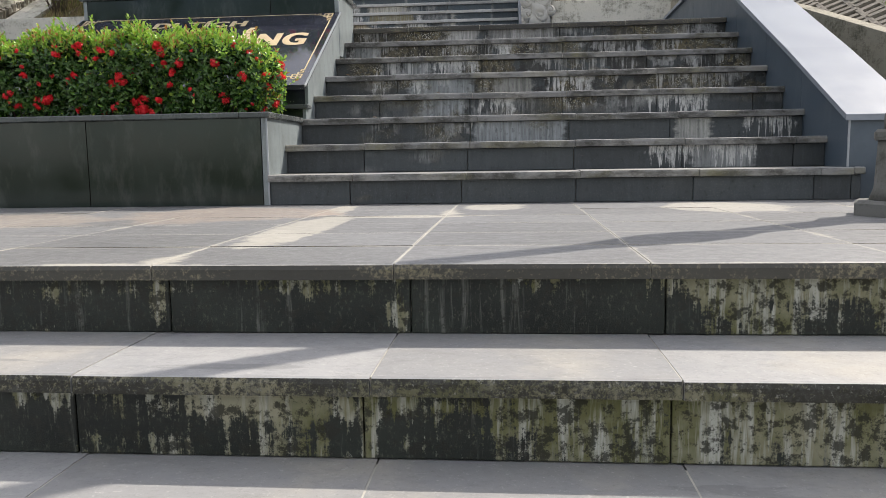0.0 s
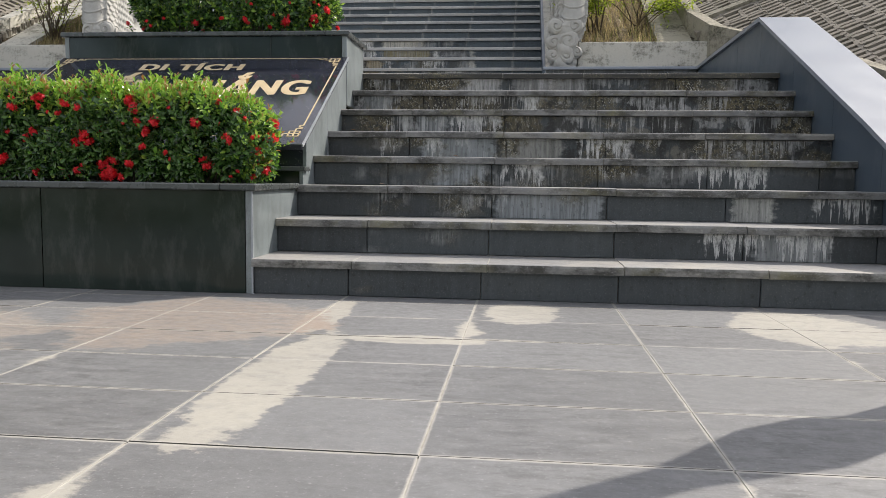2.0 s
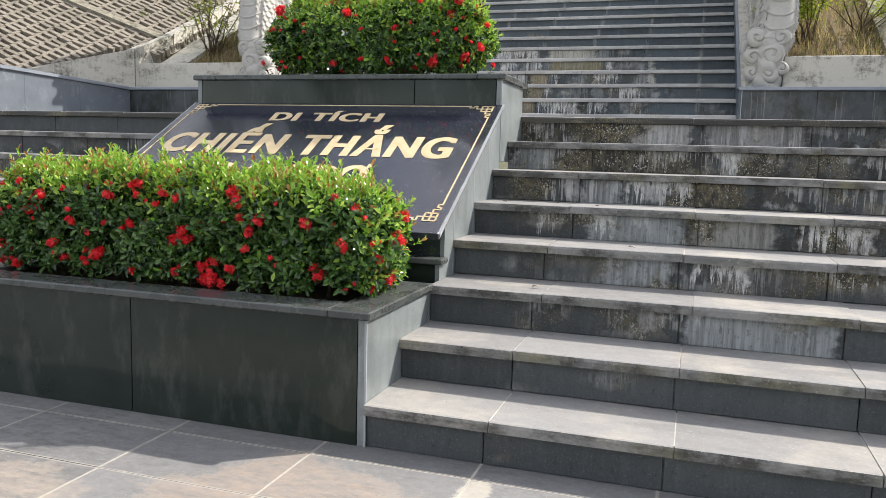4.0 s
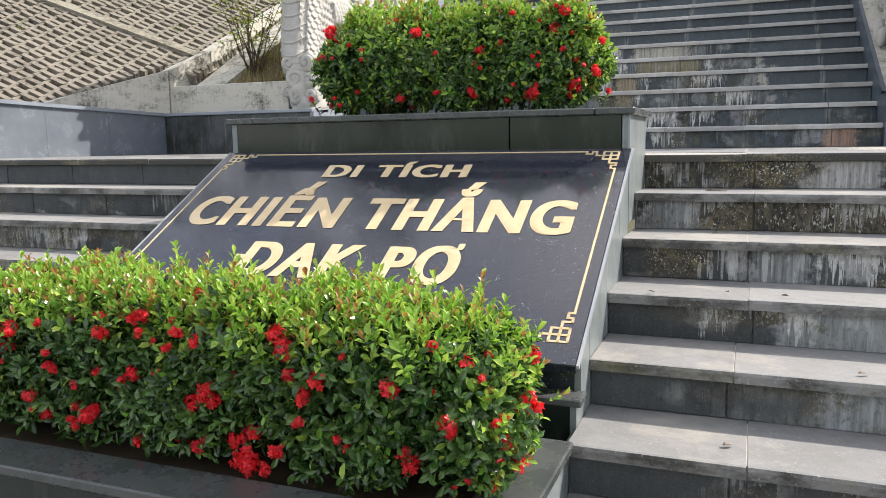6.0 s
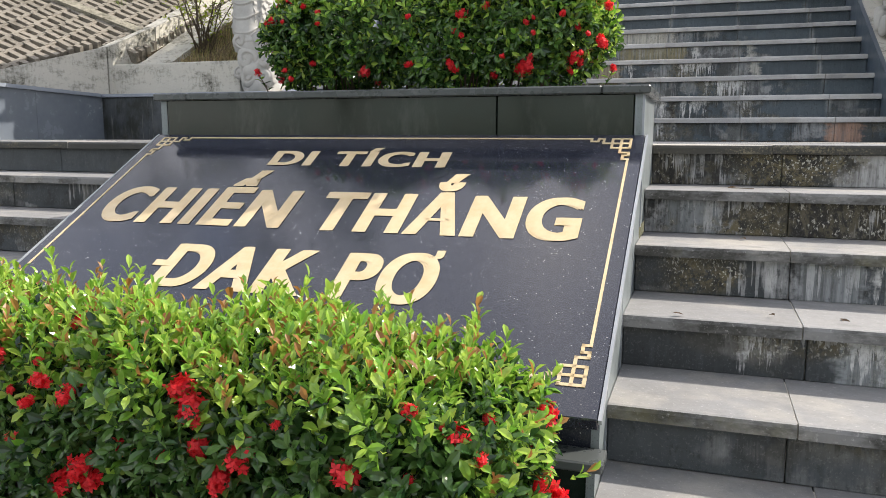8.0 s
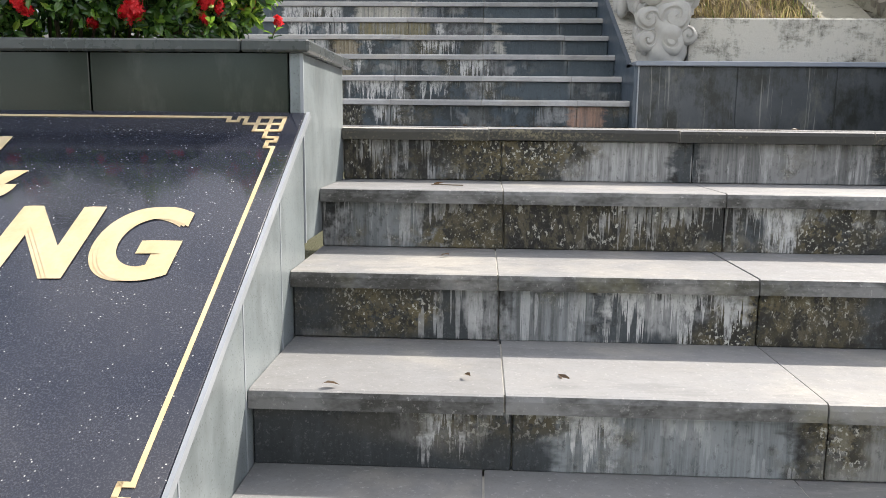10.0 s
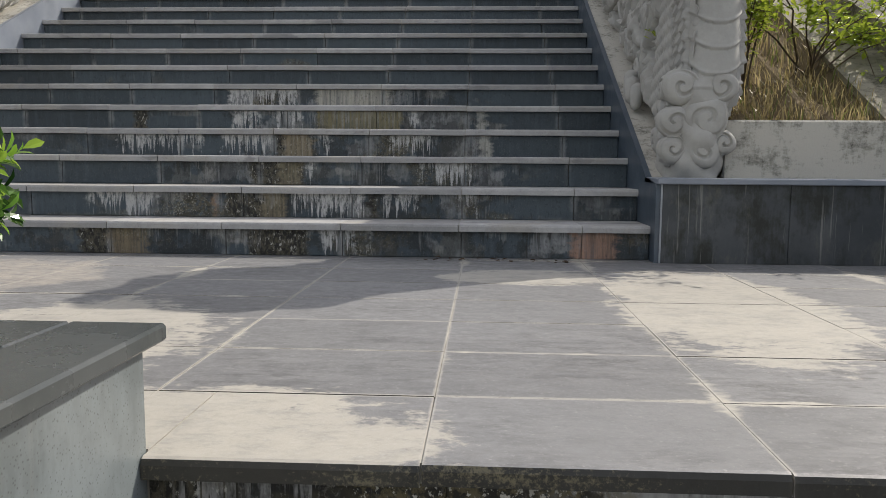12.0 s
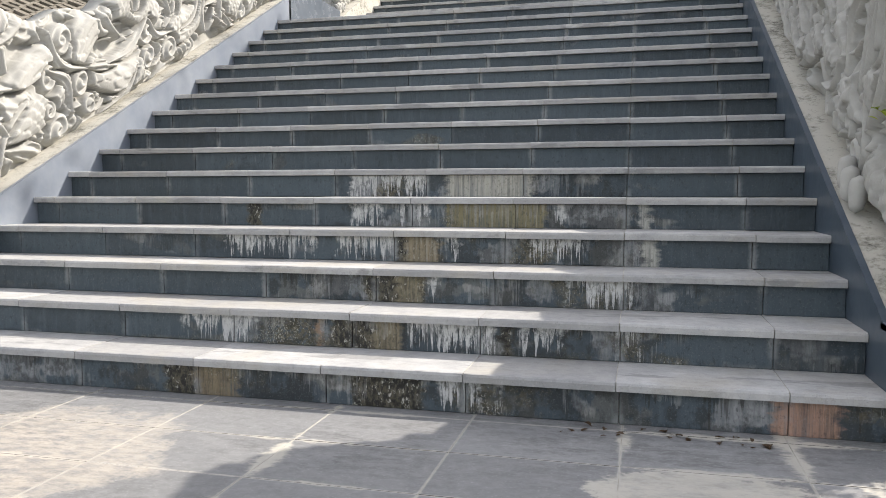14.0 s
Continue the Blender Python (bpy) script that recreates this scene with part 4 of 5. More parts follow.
# ---- upper balustrades and low walls ----
def dwarf_wall(name, label, flip):
    root = thing(name, label, "wall", kind="structure")

    def fx(a, b):
        return (a, b) if not flip else (mirrored(b), mirrored(a))

    y, far = 4.93, X_RIGHT + (OUT_WEST if flip else 0.0)
    x_in = UP_RIGHT + 0.01
    part("wall_core", box(*fx(x_in + 0.02, far + 0.3), y + 0.04, y + 0.35, 0.9, 1.66), OLD_CONCRETE, root)
    for a, b in ((x_in + 0.02, x_in + 0.62), (x_in + 0.62, x_in + 1.22), (x_in + 1.22, far)):
        part("face_panel", box(*fx(a + 0.001, b - 0.001), y + 0.02, y + 0.04, TOP_B, 1.66, 0.002), SLATE_WALL, root)
    part("corner_edge", box(*fx(x_in + 0.012, x_in + 0.02), y + 0.016, y + 0.026, TOP_B, 1.66), PALE_EDGE, root, "pale cut edge")
    part("coping", box(*fx(x_in - 0.01, far), y - 0.01, y + 0.3, 1.66, 1.69, 0.004), COPING_STONE, root)
    part("upper_wall", box(*fx(UP_RIGHT + 0.36, far + 0.2), y + 0.2, y + 0.32, 1.66, 1.975, 0.01), LIMEWASH, root, "mould-stained limewashed wall")
    # the sloping base that carries the dragon, beside the upper flight
    y0, y1 = NOSE_UP - 0.085, Y_C + 0.35
    z0 = TOP_B
    prof = [(y0, z0), (y0, 1.66), (y0 + 0.25, 1.69)]
    prof += [(y1, 1.69 + (y1 - y0 - 0.25) * SLOPE_UP), (y1, z0)]
    # the west stringer's sunlight is put into its colour by the paler stone
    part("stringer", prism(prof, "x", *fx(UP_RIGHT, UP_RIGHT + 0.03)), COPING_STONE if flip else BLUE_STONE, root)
    prof2 = [(y0 + 0.02, z0), (y0 + 0.02, 1.655), (y0 + 0.25, 1.685), (y1, 1.685 + (y1 - y0 - 0.25) * SLOPE_UP), (y1, z0)]
    part("stringer_core", prism(prof2, "x", *fx(UP_RIGHT + 0.03, UP_RIGHT + 0.42)), LIMEWASH, root)
    return root


dwarf_wall("wall_north_east", "low dark granite wall with a pale coping", False)
dwarf_wall("wall_north_west", "low dark granite wall with a pale coping in shade", True)


# ---- banks beside the upper stair ----
def bank_height(a, y):
    """Height of the bank a metres out from the axis, y metres in."""
    return 2.0 + 0.48 * (y - 5.1) + 0.40 * (a - 3.95)


def bed_height(y):
    return 1.90 + 0.52 * (y - 5.2)


def bar(bm, p, q, wide, deep, up):
    """A bar of square section from p to q, its top on the line."""
    p, q = Vector(p), Vector(q)
    along = (q - p).normalized()
    side = along.cross(up).normalized() * wide / 2
    down = up * -deep
    vs = [bm.verts.new(v) for v in (p - side, p + side, q + side, q - side, p - side + down, p + side + down, q + side + down, q - side + down)]
    for f in ((0, 1, 2, 3), (0, 4, 5, 1), (2, 6, 7, 3), (1, 5, 6, 2), (3, 7, 4, 0)):
        bm.faces.new([vs[i] for i in f])


def bank(name, flip, label):
    root = thing(name, label, "bank", kind="structure")
    s = -1 if flip else 1
    up = Vector((-0.40 * s, -0.50, 1)).normalized()

    def at(a, y, lift=0.0):
        return Vector((MID + s * a, y, bank_height(a, y) + lift))

    def edge(y):
        """How far out the bank begins, behind its kerb."""
        return 5.47 - 0.31 * (max(y, 0.0) - 0.9) + (OUT_WEST if flip else 0.0) if y < 5.2 else 3.95

    bm = bmesh.new()
    yy = (-4, 0, 0.9, 2, 3.2, 4.2, 5.0, 5.5, 8, 12, 18, 26)
    rows = [[bm.verts.new(at(a, y, -0.10)) for a in (edge(y) - 0.04, 6, 9, 14, 20, 30)] for y in yy]
    for r, t in zip(rows, rows[1:]):
        for k in range(5):
            bm.faces.new((r[k], r[k + 1], t[k + 1], t[k]))
    bmesh.ops.recalc_face_normals(bm, faces=bm.faces)
    part("earth", bm, SOIL, root)
    # staggered rows of block that leave slots
    bm = bmesh.new()
    rng = random.Random(name)
    long_, pitch = 0.17, 0.088
    for i in range(38):
        a = 4.0 + i * long_
        for j in range(123):
            y = 0.8 + j * pitch + (pitch / 2 if i % 2 else 0)
            if y > 11.5 or a > 10.2 or a + long_ / 2 < edge(y) + 0.03:
                continue
            lift = rng.uniform(-0.012, 0.008)
            skew = rng.uniform(-0.006, 0.006)
            bar(bm, at(max(a - long_ / 2, edge(y)), y - skew, lift), at(a + long_ / 2, y + skew, lift), 0.046, 0.11, up)
        start = 5.2 if a < 4.4 else max(0.8, 0.9 + (5.47 + (OUT_WEST if flip else 0.0) - a - long_ / 2) / 0.31)
        bar(bm, at(a + long_ / 2, start, -0.006), at(a + long_ / 2, 11.5, -0.006), 0.040, 0.10, up)
    tagged(part("block_lattice", bm, PAVER, root, "interlocking weathered concrete blocks"), kind="stuff")
    # concrete ribs that divide the bank
    for p, q in (((4.0, 8.4), (10, 8.8)), ((4.0, 5.6), (10, 5.2)), ((6.6, 0.5), (6.6, 12)), ((4.0, 11.2), (10, 11.5))):
        bm = bmesh.new()
        bar(bm, at(*p, 0.035), at(*q, 0.035), 0.10, 0.2, up)
        part("concrete_rib", bm, OLD_CONCRETE, root)
    # retaining kerb at the bank's lower edge, sloping with it
    line = [(5.3, 0.9, 0.66), (5.05, 2.0, 1.06), (4.75, 3.2, 1.50), (4.45, 4.2, 1.84), (4.12, 5.1, 2.13), (3.99, 5.6, 2.37), (3.99, 8.0, 3.52), (3.99, 11.5, 5.2)]
    if flip:
        line = [(a + (OUT_WEST if y < 5 else 0.06), y, z) for a, y, z in line]
    for (a0, y0, z0), (a1, y1, z1) in zip(line, line[1:]):
        bm = bmesh.new()
        bar(bm, (MID + s * a0, y0, z0), (MID + s * a1, y1, z1), 0.15, 0.75, Vector((0, 0, 1)))
        part("bank_kerb", bm, OLD_CONCRETE if not flip else LIMEWASH, root, "mossy sloping concrete kerb")
    for y0, y1 in ((5.26, 7.0), (7.0, 9.0), (9.0, 11.5)):
        bm = bmesh.new()
        bar(bm, (MID + s * 3.74, y0, 1.98 + (y0 - 5.26) * 0.54), (MID + s * 3.74, y1, 1.98 + (y1 - 5.26) * 0.54), 0.36, 0.8, Vector((0, 0, 1)))
        part("bank_kerb", bm, OLD_CONCRETE if not flip else LIMEWASH, root, "mossy sloping concrete kerb")
    # the bed between kerb and dragon wall, and the gutter behind the parapet
    bm = bmesh.new()
    rows = []
    for k in range(30):
        y = 5.2 + k * 0.5
        rows.append([bm.verts.new((MID + s * (2.72 + 0.95 * i / 8), y, bed_height(y) + 0.05 * math.sin(i * 1.7 + k))) for i in range(9)])
    for r, t in zip(rows, rows[1:]):
        for i in range(8):
            bm.faces.new((r[i], r[i + 1], t[i + 1], t[i]))
    bmesh.ops.recalc_face_normals(bm, faces=bm.faces)
    part("bed", bm, DRY_EARTH, root)
    bm = bmesh.new()
    vs = [bm.verts.new((MID + s * (a + (0.25 if flip else 0.0)), y, z)) for a, y, z in ((4.2, -0.5, 0.1), (5.7, -0.5, 0.1), (5.2, 2, 0.75), (4.2, 4.95, 1.5), (3.95, 4.95, 1.5), (4.0, 2, 0.75))]
    bm.faces.new((vs[0], vs[1], vs[2], vs[5])), bm.faces.new((vs[5], vs[2], vs[3], vs[4]))
    bmesh.ops.recalc_face_normals(bm, faces=bm.faces)
    part("gutter", bm, SOIL, root)
    return root


bank("bank_east", False, "concrete block lattice bank with weeds and a mossy kerb")
bank("bank_west", True, "sunlit concrete block lattice bank with a limewashed kerb")


# ---- foliage ----
def leaf_at(bm, place, way, up, length, wide, index):
    """A folded leaf of four triangles."""
    way = way.normalized()
    side = way.cross(up)
    side = side.normalized() if side.length > 1e-4 else Vector((1, 0, 0))
    over = side.cross(way)
    a, tip = place, place + way * length - over * length * 0.14
    low, high = place + way * length * 0.38, place + way * length * 0.72 - over * length * 0.04
    lift = over * wide * 0.2
    vs = [bm.verts.new(v) for v in (a, low + side * wide * 0.40 + lift, high + side * wide * 0.46 + lift, tip, high - side * wide * 0.46 + lift, low - side * wide * 0.40 + lift, low, high)]
    for f in ((0, 1, 6), (1, 2, 7, 6), (2, 3, 7), (3, 4, 7), (4, 5, 6, 7), (5, 0, 6)):
        bm.faces.new([vs[i] for i in f]).material_index = index


def flower_mesh(rng):
    """A ragged head of small four-petalled florets."""
    bm = bmesh.new()
    heart = [(Vector((0, 0, 0)), 34)] + [(Vector((rng.uniform(-0.022, 0.022), rng.uniform(-0.016, 0.016), rng.uniform(-0.02, 0.012))), rng.randint(8, 20)) for _ in range(rng.randint(1, 3))]
    for middle in [m for m, number in heart for _ in range(number)]:
        n = Vector((rng.gauss(0, 1), rng.gauss(0, 1), rng.gauss(0.35, 1))).normalized()
        c = middle + n * rng.uniform(0.008, 0.023)
        n = (n + Vector((rng.gauss(0, 0.3), rng.gauss(0, 0.3), rng.gauss(0, 0.3)))).normalized()
        t = n.orthogonal().normalized()
        t.rotate(Matrix.Rotation(rng.uniform(0, 6.3), 3, n))
        b = n.cross(t)
        for i in range(4):
            d = t * math.cos(i * math.pi / 2) + b * math.sin(i * math.pi / 2)
            e = n.cross(d)
            vs = [bm.verts.new(v) for v in (c, c + d * 0.006 + e * 0.0045, c + d * 0.0125 + n * 0.002, c + d * 0.006 - e * 0.0045)]
            bm.faces.new(vs)
    mesh = bpy.data.meshes.new("flower_head")
    bm.to_mesh(mesh)
    bm.free()
    mesh.materials.append(PETAL)
    return mesh


FLOWERS = [flower_mesh(random.Random(i)) for i in range(7)]


def hedge(name, label, x0, x1, y0, y1, z0, z1, round_off, count, flowers, seed, taper, droop):
    """A clipped shrub: stems, shoots with whorls of leaves, paler and coppery at the top, paler for sunlight on the
    east, and red flower heads.
    """
    rng = random.Random(seed)
    root = thing(name, label, "hedge", ((x0 + x1) / 2, (y0 + y1) / 2, z0))
    base = Vector(root.location)
    half = Vector(((x1 - x0) / 2, (y1 - y0) / 2, (z1 - z0) / 2))
    mid = Vector((0, 0, half.z))

    def surface():
        """A place on the clipped, uneven outside, and its outward way."""
        while True:
            p = Vector((rng.uniform(-1, 1), rng.uniform(-1, 1), rng.uniform(-1, 1)))
            face = rng.random()
            area = (half.y * half.z * 2, half.x * half.z * 2, half.x * half.y * 1.6)
            t = face * sum(area)
            k = 0 if t < area[0] else 1 if t < area[0] + area[1] else 2
            p[k] = 1 if k == 2 or rng.random() < 0.5 else -1
            q = Vector((p.x * half.x, p.y * half.y, p.z * half.z))
            n = Vector((0, 0, 0))
            for i in range(3):
                edge = half[i] - abs(q[i])
                n[i] = math.copysign(max(0.0, 1 - edge / round_off), q[i])
            if n.length > 1e-3:
                pull = max(0.0, n.length - 1)
                n.normalize()
                q -= n * pull * round_off * 0.8
            lump = noise.noise((q + base) * 4.5) * (0.06 + 0.2 * taper) + noise.noise((q + base) * 13) * 0.03
            if k == 2:
                lump *= 1.2
            low = 1 - (q.z / half.z + 1) / 2
            q.x *= 1 - taper * low * low
            near_end = min(1.0, max(0.0, (q.x - half.x + 0.42) / 0.42))
            q.z -= droop * near_end * near_end * (1 - low)
            return q + mid + n * lump, n

    bm = bmesh.new()
    for i in range(count):
        q, n = surface()
        depth = abs(rng.gauss(0, 0.035))
        if rng.random() < 0.34:
            depth = rng.uniform(0.03, 0.17)
        q -= n * depth
        top = (q.z / (2 * half.z)) + noise.noise((q + base) * 7) * 0.10
        shoot = depth < 0.05 and ((top > 0.80 and rng.random() < 0.55) or (n.x > 0.6 and rng.random() < 0.14))
        way0 = (n + Vector((rng.gauss(0, 0.35), rng.gauss(0, 0.35), 0.35 + rng.gauss(0, 0.25)))).normalized()
        if shoot:
            way0 = (Vector((rng.gauss(0, 0.3), rng.gauss(0, 0.3), 1.0)) + n * (0.3 if top > 0.8 else 1.2)).normalized()
            q += way0 * (rng.uniform(0.0, 0.03) + (rng.uniform(0.02, 0.06) if rng.random() < 0.16 else 0))
        turn = rng.uniform(0, 6.3)
        for j in range(5 if not shoot else 6):
            t = way0.orthogonal().normalized()
            t.rotate(Matrix.Rotation(turn + j * 2.4, 3, way0))
            spread = rng.uniform(0.7, 1.5) if not shoot else rng.uniform(0.3, 0.8)
            way = way0 + t * spread
            size = rng.uniform(0.023, 0.043) * (0.85 if shoot else 1)
            at = q + way0 * (0.007 * j if not shoot else 0.009 * j)
            if shoot:
                index = 2 if rng.random() < 0.17 else 1
            else:
                # besides young growth, extra pale leaves put sunlight into the top and east side
                index = 1 if (top > 0.76 - taper and depth < 0.04 and rng.random() < 0.6) or rng.random() < (0.30 if n.x > 0.5 else 0.01 + taper) else 0
            leaf_at(bm, at, way, way0, size, size * rng.uniform(0.38, 0.5), index)
    part("foliage", bm, (LEAF, LEAF_TOP, LEAF_COPPER), root, "glossy small leaves with pale young tips, paled for sunlight on the east")
    bm = bmesh.new()
    for i in range(40):
        x, y = rng.uniform(-half.x, half.x) * 0.9, rng.uniform(-half.y, half.y) * 0.8
        bar(bm, (x * 0.92, y * 0.5, -0.02), (x + rng.uniform(-0.05, 0.05), y * 0.5, half.z * rng.uniform(0.6, 1.0)), 0.006, 0.006, Vector((0, 1, 0.1)).normalized())
    tagged(part("stem_growth", bm, BARK, root), kind="stuff")
    for i in range(flowers):
        for _ in range(30):
            q, n = surface()
            if (abs(n.y) < 0.4 and rng.random() < 0.6) or (q.z > 1.8 * half.z and rng.random() < 0.8):
                continue
            break
        if n.y > 0.4:
            q.y, n.y = -q.y, -n.y
        f = new("flower_head", rng.choice(FLOWERS))
        f.parent = root
        f.location = q + n * 0.02
        f.rotation_euler = (rng.uniform(0, 6), rng.uniform(0, 6), rng.uniform(0, 6))
        size = rng.choice((0.32, 0.4, 0.45, 0.5, 0.6, 0.7, 0.85, 1.0))
        f.scale = (size, size, size)
    return root


hedge("front_hedge", "clipped flowering hedge with red flower heads in the planter", 2 * MID + 0.09, -0.045, 0.20, 0.64, 0.47, 0.90, 0.16, 9200, 108, 3, 0.03, 0.09)
hedge("upper_hedge", "rounded flowering shrub with red heads in the upper planter", -1.57, -0.15, 1.92, 2.34, 1.465, 1.95, 0.22, 6400, 66, 8, 0.16, 0.03)


def sprig(x, y, z, lean, size):
    """A single flowering shoot that leans out of the planter."""
    root = thing("flower_sprig", "single leaning shoot with a red flower head in the planter", "flower", (x, y, z), "flower sprigs")
    tip = Vector((lean, -0.02, 0.11))
    bm = bmesh.new()
    bar(bm, (0, 0, -0.03), tip * 0.5 + Vector((0, 0, 0.01)), 0.004, 0.004, Vector((0, 1, 0)))
    bar(bm, tip * 0.5 + Vector((0, 0, 0.01)), tip, 0.003, 0.003, Vector((0, 1, 0)))
    part("stem", bm, BARK, root)
    for k in range(7):
        bm = bmesh.new()
        a = k * 2.4
        leaf_at(bm, tip * (0.4 + 0.08 * k), Vector((math.cos(a), math.sin(a), 0.5)), Vector((0, 0, 1)), 0.036, 0.016, 0)
        part("leaf", bm, LEAF if k < 4 else LEAF_TOP, root)
    head = new("flower_head", FLOWERS[1])
    head.parent, head.location, head.scale = root, tip + Vector((0, -0.005, 0.01)), (size, size, size)
    return root


sprig(-0.20, 2.24, 1.455, 0.05, 0.6)
sprig(-1.53, 2.02, 1.455, -0.06, 0.6)


# ---- dragons on the balustrades ----
def swirl(u, v, cx, cy, r, turn, hand):
    """Relief of one cloud scroll: a domed disc with a spiral groove."""
    dx, dy = u - cx, v - cy
    d = np.sqrt(dx * dx + dy * dy) / r
    ang = np.arctan2(dy, dx) * hand
    groove = np.cos(ang + turn - d * 10.0)
    dome = np.sqrt(np.clip(1 - d * d, 0, 1))
    return np.where(d < 1, dome * 0.55 + 0.45 * np.clip(groove * 2.2, -1, 1) * np.clip((1 - d) * 5, 0, 1), -1.0)


def scales(u, v, p):
    """Relief of rows of overlapping round scales that point to +v."""
    best = np.zeros_like(u)
    row = np.floor(v / (p * 0.62))
    for k in (-1, 0, 1):
        r = row + k
        cu = (np.floor(u / p + (r % 2) * 0.5) - (r % 2) * 0.5 + 0.5) * p
        cv = r * p * 0.62
        d = np.sqrt(((u - cu) / (p * 0.53)) ** 2 + ((v - cv) / (p * 0.8)) ** 2)
        h = np.where((d < 1) & (v >= cv - p * 0.2), 0.35 + 0.65 * (v - cv + p * 0.2) / p, 0)
        best = np.maximum(best, h)
    return best


BASE_Y = NOSE_UP + 0.165


def base_line(y):
    return 1.688 + np.maximum(y - BASE_Y, 0) * SLOPE_UP


BACK = 0.08  # how far the chest stands behind the wall's front edge
SCROLLS = (
    (0.115, 2.10, 0.105, 1, 0), (0.305, 2.10, 0.10, -1, 0), (0.085, 1.93, 0.095, -1, 0), (0.24, 1.945, 0.13, 1, 0),
    (0.085, 1.80, 0.085, 1, 0), (0.235, 1.79, 0.10, -1, 0), (0.33, 1.83, 0.075, 1, 0),
    (-0.02, 1.80, 0.10, 1, -1), (0.02, 1.97, 0.10, -1, -1), (0.13, 1.86, 0.09, 1, -1), (0.0, 2.10, 0.085, 1, -1),
    (-0.02, 1.80, 0.10, 1, 1), (0.02, 1.97, 0.10, -1, 1), (0.0, 2.10, 0.085, 1, 1),
)


def dragon(name, label, flip):
    rng = np.random.RandomState(11 if flip else 5)
    verts, faces = [], []

    def sheet(p, wrap=False):
        n, m = p.shape[:2]
        o = len(verts)
        verts.extend(map(tuple, p.reshape(-1, 3)))
        for i in range(n - 1):
            for j in range(m - (0 if wrap else 1)):
                k = (j + 1) % m
                faces.append((o + i * m + j, o + i * m + k, o + (i + 1) * m + k, o + (i + 1) * m + j))

    # the long body: a wall of coils and cloud scrolls, seen in relief on the side of the stair
    x_face, thick = UP_RIGHT + 0.10, 0.26
    ys = np.linspace(5.1, 10.2, 640)
    hs = np.linspace(0, 1, 130)
    Y, T = np.meshgrid(ys, hs, indexing="ij")
    tall = 0.93 + 0.12 * np.sin(Y * 3.3) + 0.05 * np.sin(Y * 9.1 + 1) + np.clip(6.3 - Y, 0, 1) * 0.75
    S = (Y - 5.1) * 1.13
    V = T * tall
    relief = np.full_like(Y, -1.0)

    def lay(mask, ring, height, lo=0, hi=None):
        """Cuts a trench round a form and sets the form into the relief."""
        part_ = relief[lo:hi]
        part_[ring & ~mask] = np.minimum(part_[ring & ~mask], -0.75)
        part_[mask] = height[mask]

    def clouds(count, low, high, level):
        for _ in range(count):
            cx, cy, r = rng.uniform(0.78, S.max()), rng.uniform(0.03, 0.98), rng.uniform(low, high)
            lo, hi = np.searchsorted(S[:, 0], [cx - r * 1.3, cx + r * 1.3])
            if hi - lo < 3:
                continue
            u, v = S[lo:hi], V[lo:hi]
            d = np.hypot(u - cx, v - cy) / r
            lay(d < 1, d < 1.16, swirl(u, v, cx, cy, r, rng.uniform(0, 6), rng.choice((-1, 1))) * 0.55 + level, lo, hi)

    def flames(count, long_low, long_high, wide_low, wide_high, level):
        for _ in range(count):
            cx, cy, a = rng.uniform(0.78, S.max()), rng.uniform(0.05, 1.0), rng.uniform(0.2, 2.9)
            L, w, bend = rng.uniform(long_low, long_high), rng.uniform(wide_low, wide_high), rng.uniform(-1, 1)
            lo, hi = np.searchsorted(S[:, 0], [cx - L * 1.1, cx + L * 1.1])
            if hi - lo < 3:
                continue
            du, dv = S[lo:hi] - cx, V[lo:hi] - cy
            al = du * np.cos(a) + dv * np.sin(a)
            ac = -du * np.sin(a) + dv * np.cos(a) + 0.28 * L * bend * np.cos(al / L * 2.6)
            width = w * np.clip(1 - np.abs(al / L) ** 2, 0, 1) + 1e-4
            q = np.abs(ac / width)
            inside = np.abs(al) < L
            lay(inside & (q < 1), inside & (q < 1.3), np.sqrt(np.clip(1 - q * q, 0, 1)) * 0.4 + 0.3 * np.cos(ac / w * 7) + level, lo, hi)

    clouds(60, 0.09, 0.16, -0.25)
    flames(64, 0.22, 0.42, 0.042, 0.07, 0.0)
    # coils: two body bands that wave along the wall, covered with scales
    for phase, amp, mid, half in ((2.6, 0.22, 0.40, 0.115), (0.0, 0.24, 0.56, 0.155)):
        centre = mid + amp * np.sin(S * 3.0 + phase)
        slope = np.sqrt(1 + (amp * 3.0 * np.cos(S * 3.0 + phase)) ** 2)
        d = (V - centre) / (half * slope)
        round_ = np.sqrt(np.clip(1 - d * d, 0, 1))
        skin = scales((V - centre) / slope, S * slope, 0.085) * 0.55
        fin = 0.2 * np.cos(S * 30 + 6 * d)
        lay(np.abs(d) < 1, np.abs(d) < 1.16, round_ * 0.75 + np.where(d > 0.55, fin, skin) - 0.1)
    # broad scales on the flank next to the chest
    flank = S < 0.80 - 0.28 * V
    relief[flank] = (-0.2 + 1.0 * scales(S + 0.3 * V, -V + 0.35 * S, 0.085))[flank]
    clouds(44, 0.07, 0.12, 0.3)
    flames(40, 0.18, 0.34, 0.032, 0.052, 0.4)
    # the carver's rounded edges
    for axis in (0, 1):
        relief = (np.roll(relief, 1, axis) + 2 * relief + np.roll(relief, -1, axis)) / 4
    edge = np.clip(np.minimum(T, 1 - T) * 12, 0, 1)
    depth = (np.clip(relief, -1, 1.2) * 0.5 + 0.5) * 0.13 * (0.35 + 0.65 * edge)
    X = x_face + 0.12 - depth + 0.03 * T + 0.06 * np.clip((5.5 - Y) / 0.4, 0, 1)
    Z = base_line(Y) + V
    sheet(np.stack([X, Y, Z], -1))
    back_x = x_face + thick
